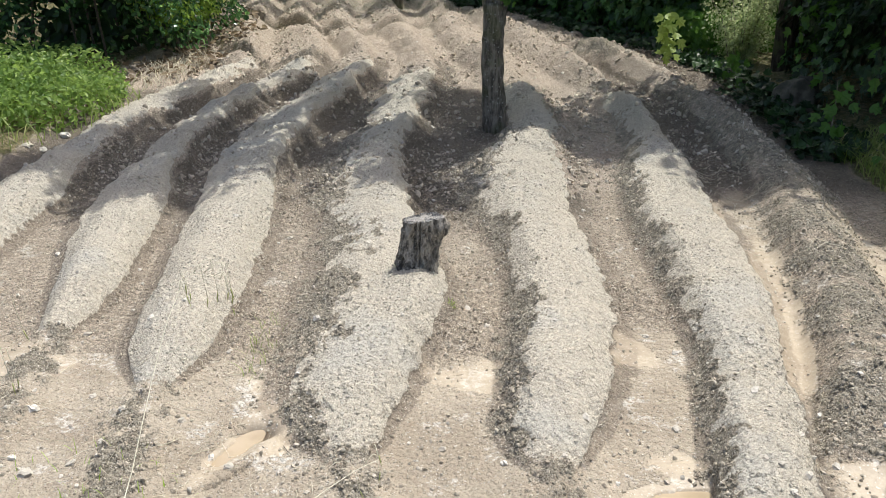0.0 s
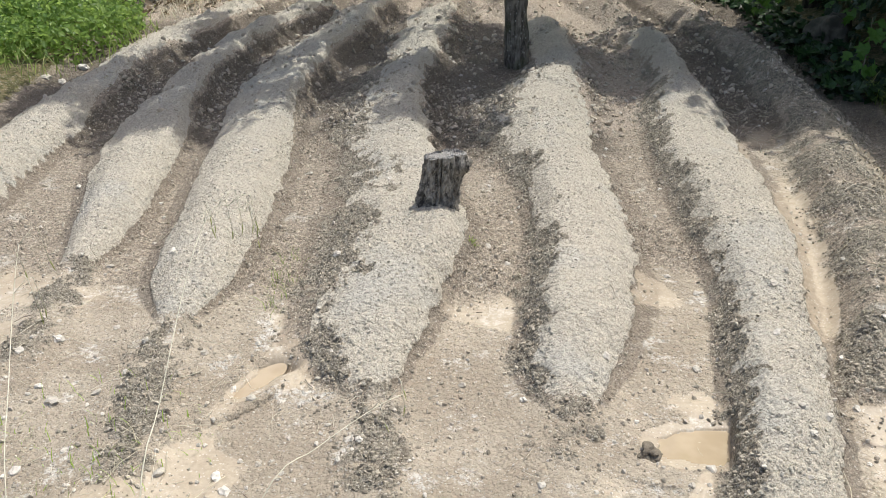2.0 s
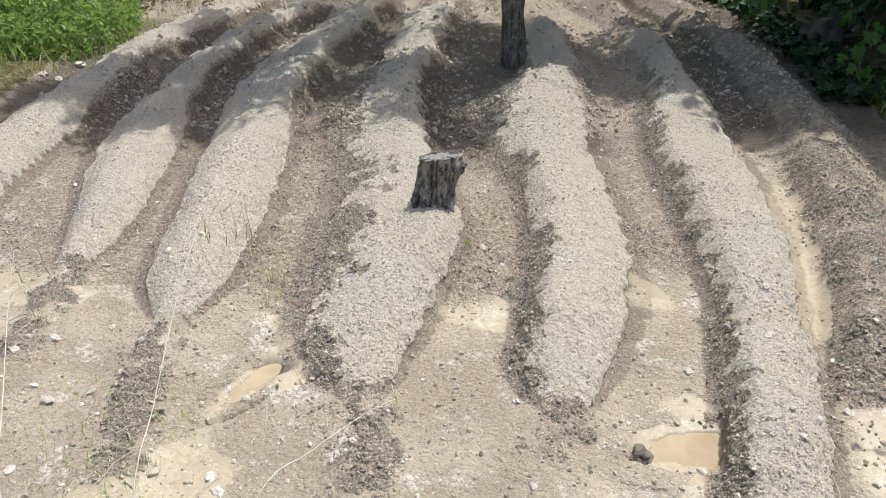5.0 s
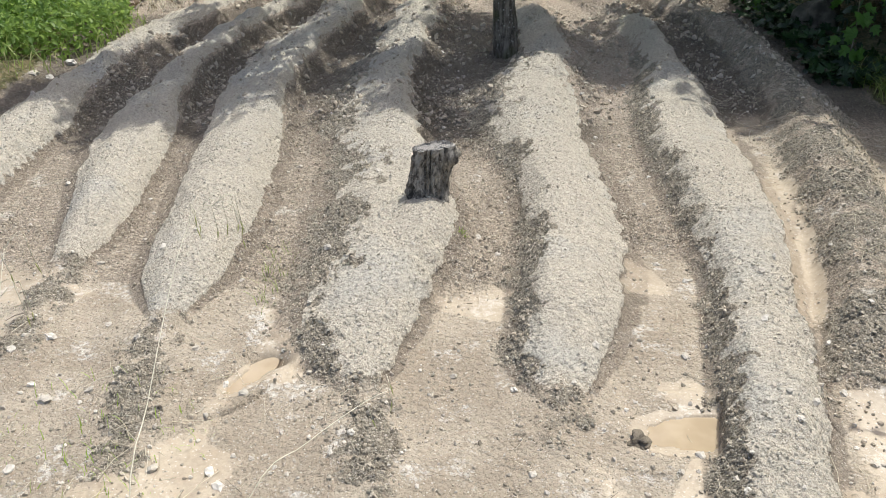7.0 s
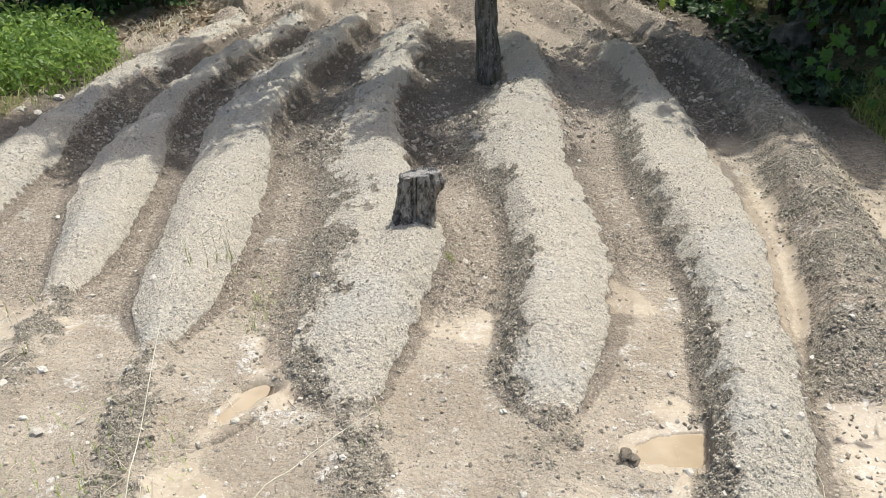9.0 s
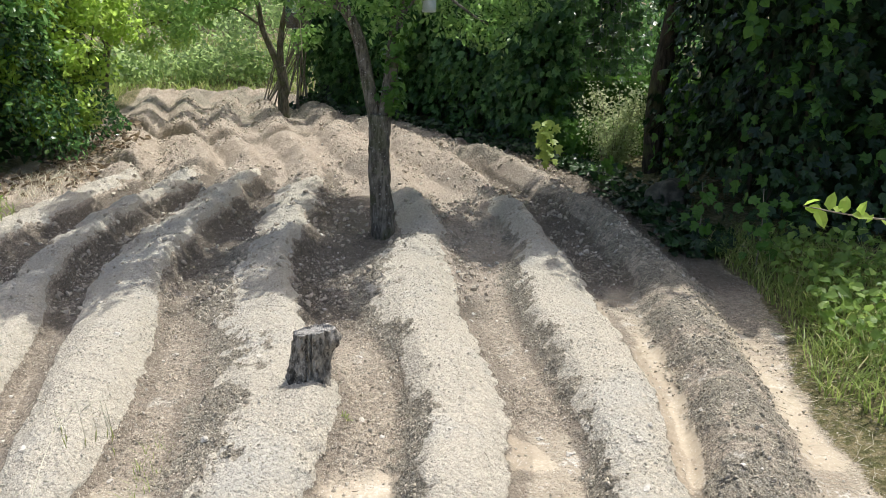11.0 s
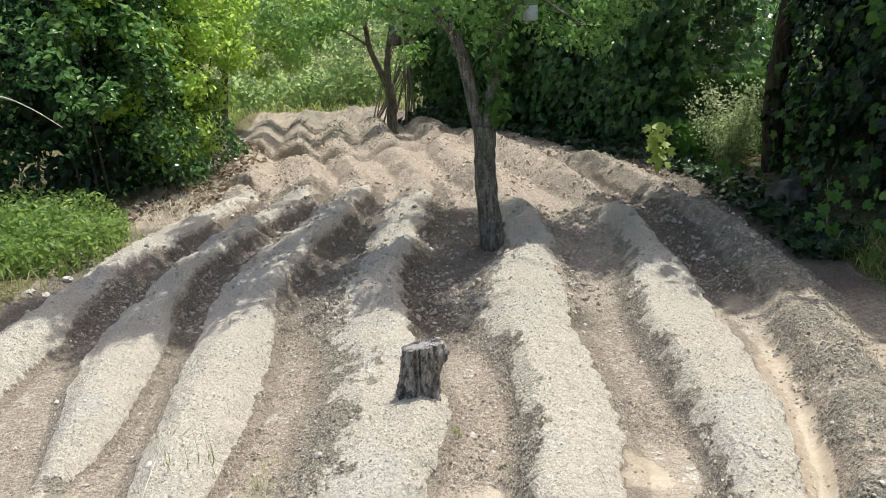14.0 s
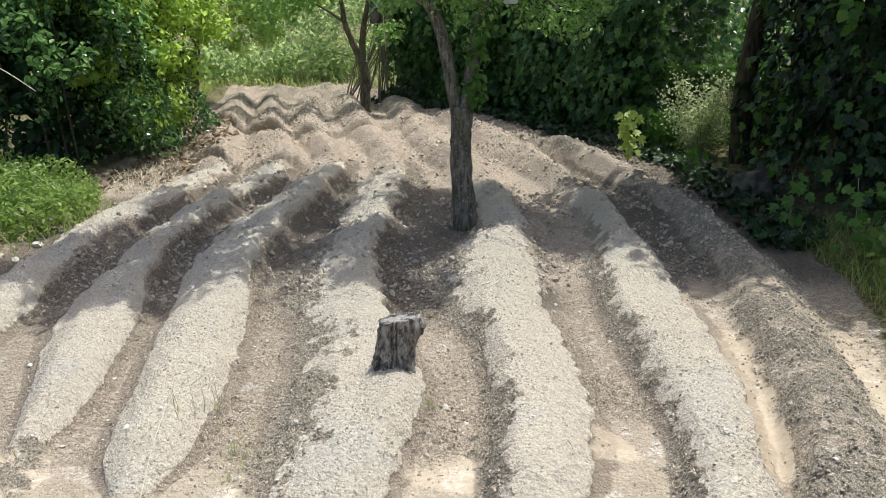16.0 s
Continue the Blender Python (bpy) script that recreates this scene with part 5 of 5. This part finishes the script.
straw_bits(900, 511, 1.4, 4.5, 0.045, 0.0008, STRAW, "bits of pale straw lying on the soil", lambda x, y, m: 0.25 + 0.6 * m["dark"] + 0.4 * (x > 0.8) + 0.5 * (x < -0.6))
straw_bits(60, 512, 1.4, 5.5, 0.07, 0.0012, TWIG, "thin brown twigs lying on the soil", lambda x, y, m: 0.3 + 0.6 * m["dark"] * (1 - m["turf"]), "twigs")
straw_bits(420, 513, 2.0, 5.0, 0.14, 0.0009, STRAW, "dry grass stems on the eastern ridge", lambda x, y, m: 1.0 * (x > 1.45) * (x < 2.3))
straw_bits(230, 514, 1.4, 2.6, 0.10, 0.0009, STRAW, "dry grass stems lying on the mud", lambda x, y, m: 1.0 * (x < -0.55) + 0.3 * (x > 0.6))

# sparse grass shoots in the western mud and on the ridges' sides
x, y = in_patch(170, -1.05, 1.75, 0.38, 0.4)
blades("grass_shoots", x, y, 0.06, 0.0014, 0.6, None, SHOOT, "sparse young grass shoots in the mud")
x, y = in_patch(60, -0.68, 2.75, 0.06, 0.28)
blades("grass_shoots", x, y, 0.07, 0.0014, 0.6, None, GRASS, "sparse grass shoots beside a ridge")
x, y = in_patch(70, -0.17, 3.2, 0.03, 0.04)
blades("moss_tuft", x, y, 0.03, 0.002, 1.0, None, GRASS, "tiny green tuft at the stump's foot")
x, y = in_patch(40, 0.03, 3.0, 0.03, 0.03)
blades("moss_tuft", x, y, 0.03, 0.002, 1.0, None, GRASS, "tiny green tuft below the stump")
x, y = in_patch(26, -0.93, 1.45, 0.035, 0.03)
blades("grass_tuft", x, y, 0.13, 0.002, 0.7, None, GRASS, "green tuft of long grass in the mud", "grass tuft")


def build_brome(points, spikes, label):
    """A tall grass stalk with hanging spikelets on thin side stems."""
    base = Vector(points[0])
    s = thing("brome_stalk", base, label, "grass stalk", "tall grass stalks")
    rel = [Vector(p) - base for p in points]
    path = smooth_path(rel, 24)
    part("stem", tube(path, [0.0011 - 0.0006 * i / 23 for i in range(24)], 6), PALE_STEM, s)
    r = np.random.default_rng(spikes + 3)
    for k in range(spikes):
        f = 0.80 + 0.2 * k / max(1, spikes - 1)
        p = path[min(23, int(f * 23))]
        side = Vector((r.uniform(-0.01, 0.035), r.uniform(-0.02, 0.03), 0.012))
        end = p + side + Vector((0.006, 0, -r.uniform(0.02, 0.06)))
        bm = tube([p, p + side * 0.7 + Vector((0, 0, 0.006)), p + side, end], [0.0005] * 4, 4)
        branch_ob = part("side_stem", bm, PALE_STEM, s)
        L = r.uniform(0.014, 0.022)
        tip = end + Vector((r.uniform(-0.004, 0.006), 0, -L))
        part("spikelet", tube([end, end.lerp(tip, 0.25), end.lerp(tip, 0.6), tip], [0.0004, 0.0011, 0.0009, 0.0002], 6), EAR, branch_ob)


build_brome([(-0.42, 0.45, 0.0), (-0.415, 0.62, 0.5), (-0.414, 0.773, 0.821), (-0.416, 0.883, 0.881), (-0.413, 0.992, 0.957), (-0.406, 1.081, 1.019), (-0.385, 1.14, 1.06), (-0.345, 1.155, 1.045)], 9, "tall pale brome stalk with drooping green spikelets")
build_brome([(-0.52, 0.55, 0.0), (-0.40, 0.66, 0.5), (-0.27, 0.805, 0.79), (-0.209, 0.899, 0.80), (-0.136, 0.984, 0.805), (-0.096, 1.024, 0.801)], 3, "leaning dry grass stalk with a thin tip")
build_brome([(-0.52, 0.5, 0.0), (-0.535, 0.62, 0.6), (-0.558, 0.736, 0.862), (-0.593, 0.848, 0.931), (-0.619, 0.96, 1.018), (-0.625, 1.007, 1.059)], 4, "thin upright dry grass stalk")
build_brome([(-0.56, 0.9, 0.0), (-0.57, 1.0, 0.28), (-0.55, 1.1, 0.45)], 3, "short dry grass stalk above the mud")


# ---- things round the field ----
def build_canes():
    base = Vector((-0.62, 13.0, 0.0))
    s = thing("cane_bundle", base, "bundle of dry grey canes leaning against the ivy", "canes")
    r = np.random.default_rng(31)
    for k in range(20):
        foot = Vector((r.uniform(-0.42, 0.38), r.uniform(-0.15, 0.2), 0.0))
        top = Vector((0.22 + r.uniform(-0.16, 0.2) - foot.x * 0.15, r.uniform(0.1, 0.25), r.uniform(1.2, 1.75)))
        bow = foot.lerp(top, 0.5) + Vector((r.uniform(-0.06, 0.06), 0, 0))
        part("cane", limb([foot, bow, top], 0.012, 0.007, 7, 6, 0.05, k), TWIG, s)


def glass(name, colour, rough=0.08):
    m = Nodes(name)
    return m.done(Base_Color=colour, Roughness=rough, Transmission_Weight=0.92, IOR=1.2)


def lathe(profile, sides=20):
    bm = bmesh.new()
    rings = [[bm.verts.new((r * math.cos(math.tau * k / sides), r * math.sin(math.tau * k / sides), z)) for k in range(sides)] for r, z in profile]
    for a, b in zip(rings, rings[1:]):
        for k in range(sides):
            bm.faces.new((a[k], a[(k + 1) % sides], b[(k + 1) % sides], b[k])).smooth = True
    bm.faces.new(rings[0][::-1])
    bm.faces.new(rings[-1])
    return bm


def build_bottle(at, label, wall, fill, level, size=1.0, streamer=False):
    """A hanging trap: a plastic bottle with liquid, on a string."""
    b = thing("hanging_bottle", at, label, "bottle", "bottles hung in the trees")
    q = size
    part("bottle_wall", lathe([(0.036 * q, 0), (0.044 * q, 0.008), (0.045 * q, 0.14 * q), (0.040 * q, 0.17 * q), (0.018 * q, 0.215 * q), (0.014 * q, 0.25 * q)]), wall, b)
    part("liquid", lathe([(0.034 * q, 0.004), (0.042 * q, 0.012), (0.0425 * q, level)]), fill, b)
    part("cap", lathe([(0.016 * q, 0.245 * q), (0.016 * q, 0.268 * q)]), plain_material("bottle_cap", (0.5, 0.5, 0.5), (0.6, 0.6, 0.6), 0.5), b)
    part("string", tube([(0, 0, 0.265 * q), (0.01, 0, 0.36), (0.0, 0, 0.5)], [0.0015] * 3, 5), STRAW, b)
    if streamer:
        part("streamer", tube([(0.05, 0, 0.3), (0.055, -0.01, 0.1), (0.06, 0, -0.08), (0.065, 0, -0.2)], [0.004, 0.004, 0.004, 0.002], 6), STRAW, b, "pale frayed string hanging down")


WHITE_FILL = plain_material("milky_liquid", (0.80, 0.84, 0.83), (0.88, 0.9, 0.9), 0.3)
BROWN_FILL = plain_material("brown_liquid", (0.10, 0.06, 0.03), (0.16, 0.10, 0.05), 0.3)
build_canes()
build_bottle((0.69, 5.9, 1.555), "clear plastic bottle with milky liquid hung in a tree", glass("clear_plastic", (0.85, 0.92, 0.9)), WHITE_FILL, 0.10, 1.15)
build_bottle((-0.25, 6.3, 1.43), "clear plastic bottle with brown liquid hung in a tree", glass("dull_plastic", (0.75, 0.85, 0.85), 0.2), BROWN_FILL, 0.11, 1.0, True)


def build_sprig(base, n, size, height_up, material, label, spread_r):
    base = Vector(base)
    s = thing("leafy_sprig", base, label, "young plant")
    r = np.random.default_rng(n)
    part("stem", limb([(0, 0, -0.02), (0.01, 0, height_up * 0.5), (0.0, 0.01, height_up)], 0.006, 0.002, 8, 6), TWIG, s)
    for k in range(n):
        f = 0.2 + 0.8 * k / n
        t = r.uniform(0, math.tau)
        p = np.array([[spread_r * math.cos(t) * r.random(), spread_r * math.sin(t) * r.random() - 0.03, height_up * f]])
        me = spread("leaf", LOBED, p, leaf_axes(1, np.array([[-0.1, -0.7, 0.6]]), 1.0, np.array([size * r.uniform(0.7, 1.2)]), 0.4))
        part("leaf", me, material, s)


build_sprig((2.05, 7.85, 0.05), 27, 0.105, 0.50, LIME, "young lime-green sycamore seedling lit by the sun", 0.11)
build_sprig((2.45, 7.2, 0.03), 14, 0.09, 0.30, VINE, "dark green seedling in the thicket's shade", 0.12)
build_sprig((2.50, 5.3, 0.05), 14, 0.085, 0.42, VINE, "mid-green vine seedling at the thicket's foot", 0.12)
build_sprig((2.62, 4.7, 0.05), 18, 0.08, 0.5, VINE, "vine seedling with broad leaves beside the grass", 0.16)


def build_pale_bush():
    base = Vector((2.82, 8.15, 0.0))
    s = thing("pale_bush", base, "sunlit bush with small pale grey-green leaves", "bush")
    r = np.random.default_rng(41)
    tips = []
    for k in range(22):
        t = r.uniform(0, math.tau)
        tip = Vector((0.40 * math.cos(t) * r.random() ** 0.5, 0.3 * math.sin(t) * r.random() ** 0.5, r.uniform(0.25, 0.85)))
        tips.append(tip)
        part("twig", limb([(tip.x * 0.2, tip.y * 0.2, -0.02), tip * 0.55 + Vector((0.02, 0, 0.05)), tip], 0.005, 0.0015, 6, 5, 0.1, k), TWIG, s)
    pts = np.array([np.array(t) * f for t in tips for f in r.uniform(0.15, 1.02, 230)]) + r.normal(size=(22 * 230, 3)) * 0.05
    me = spread("leaves", SMALL, pts, leaf_axes(len(pts), np.tile([-0.1, -0.4, 0.8], (len(pts), 1)), 0.2, r.uniform(0.02, 0.045, len(pts)), 0.9))
    stuff(part("leaves", me, PALE, s))


build_pale_bush()


def build_wire_fence():
    s = thing("wire_fence", (2.95, 8.75, 0.0), "rusty wire mesh fence in a gap of the ivy", "fence")
    wire = plain_material("rusty_wire", (0.09, 0.09, 0.085), (0.16, 0.155, 0.145), 0.6, Metallic=0.6)
    for k in range(13):
        x = -0.42 + 0.07 * k
        part("wire", tube([(x, 0, 0), (x + 0.005, 0.01, 0.9), (x, 0, 1.8)], [0.0009] * 3, 5), wire, s)
    for k in range(15):
        z = 0.1 + 0.12 * k if k < 12 else 0.42 + 0.06 * (k - 11)
        part("wire", tube([(-0.45, 0.004, z), (0, 0.012, z - 0.008), (0.45, 0.004, z)], [0.0009] * 3, 5), wire, s)


build_wire_fence()


def build_near_twig():
    """A leafy shoot reaching in over the eastern grass."""
    base = Vector((2.35, 2.25, 0.93))
    s = thing("leafy_shoot", base, "slender shoot with fresh yellow-green leaves", "branch")
    path = [(0.5, 0.5, -0.25), (0.1, 0.1, -0.06), (-0.45, 0.0, 0.06), (-0.78, -0.05, 0.11), (-0.98, -0.05, 0.15)]
    part("twig", limb(path, 0.006, 0.0015, 16, 6), TWIG, s)
    line = smooth_path(path, 40)
    r = np.random.default_rng(51)
    for k in range(18):
        p = np.array([line[20 + int(k * 19 / 17)]])
        d = np.array([[-0.3, -0.5, 0.8]])
        a = leaf_axes(1, d, -0.1, np.array([r.uniform(0.04, 0.065)]), 0.6, 1.1)
        part("leaf", spread("leaf", OVATE, p, a), SHOOT, s)


build_near_twig()

# bare twig before the western hedge
tw = part("bare_twig", limb([(-3.5, 5.6, 0.0), (-3.42, 5.62, 0.8), (-3.2, 5.68, 1.27), (-2.943, 5.774, 1.285), (-2.772, 5.856, 1.189), (-2.599, 5.926, 1.033)], 0.008, 0.003, 18, 6), PALE_STEM)
tagged(tw, "thin bare pale twig arching before the laurel hedge", "twig")
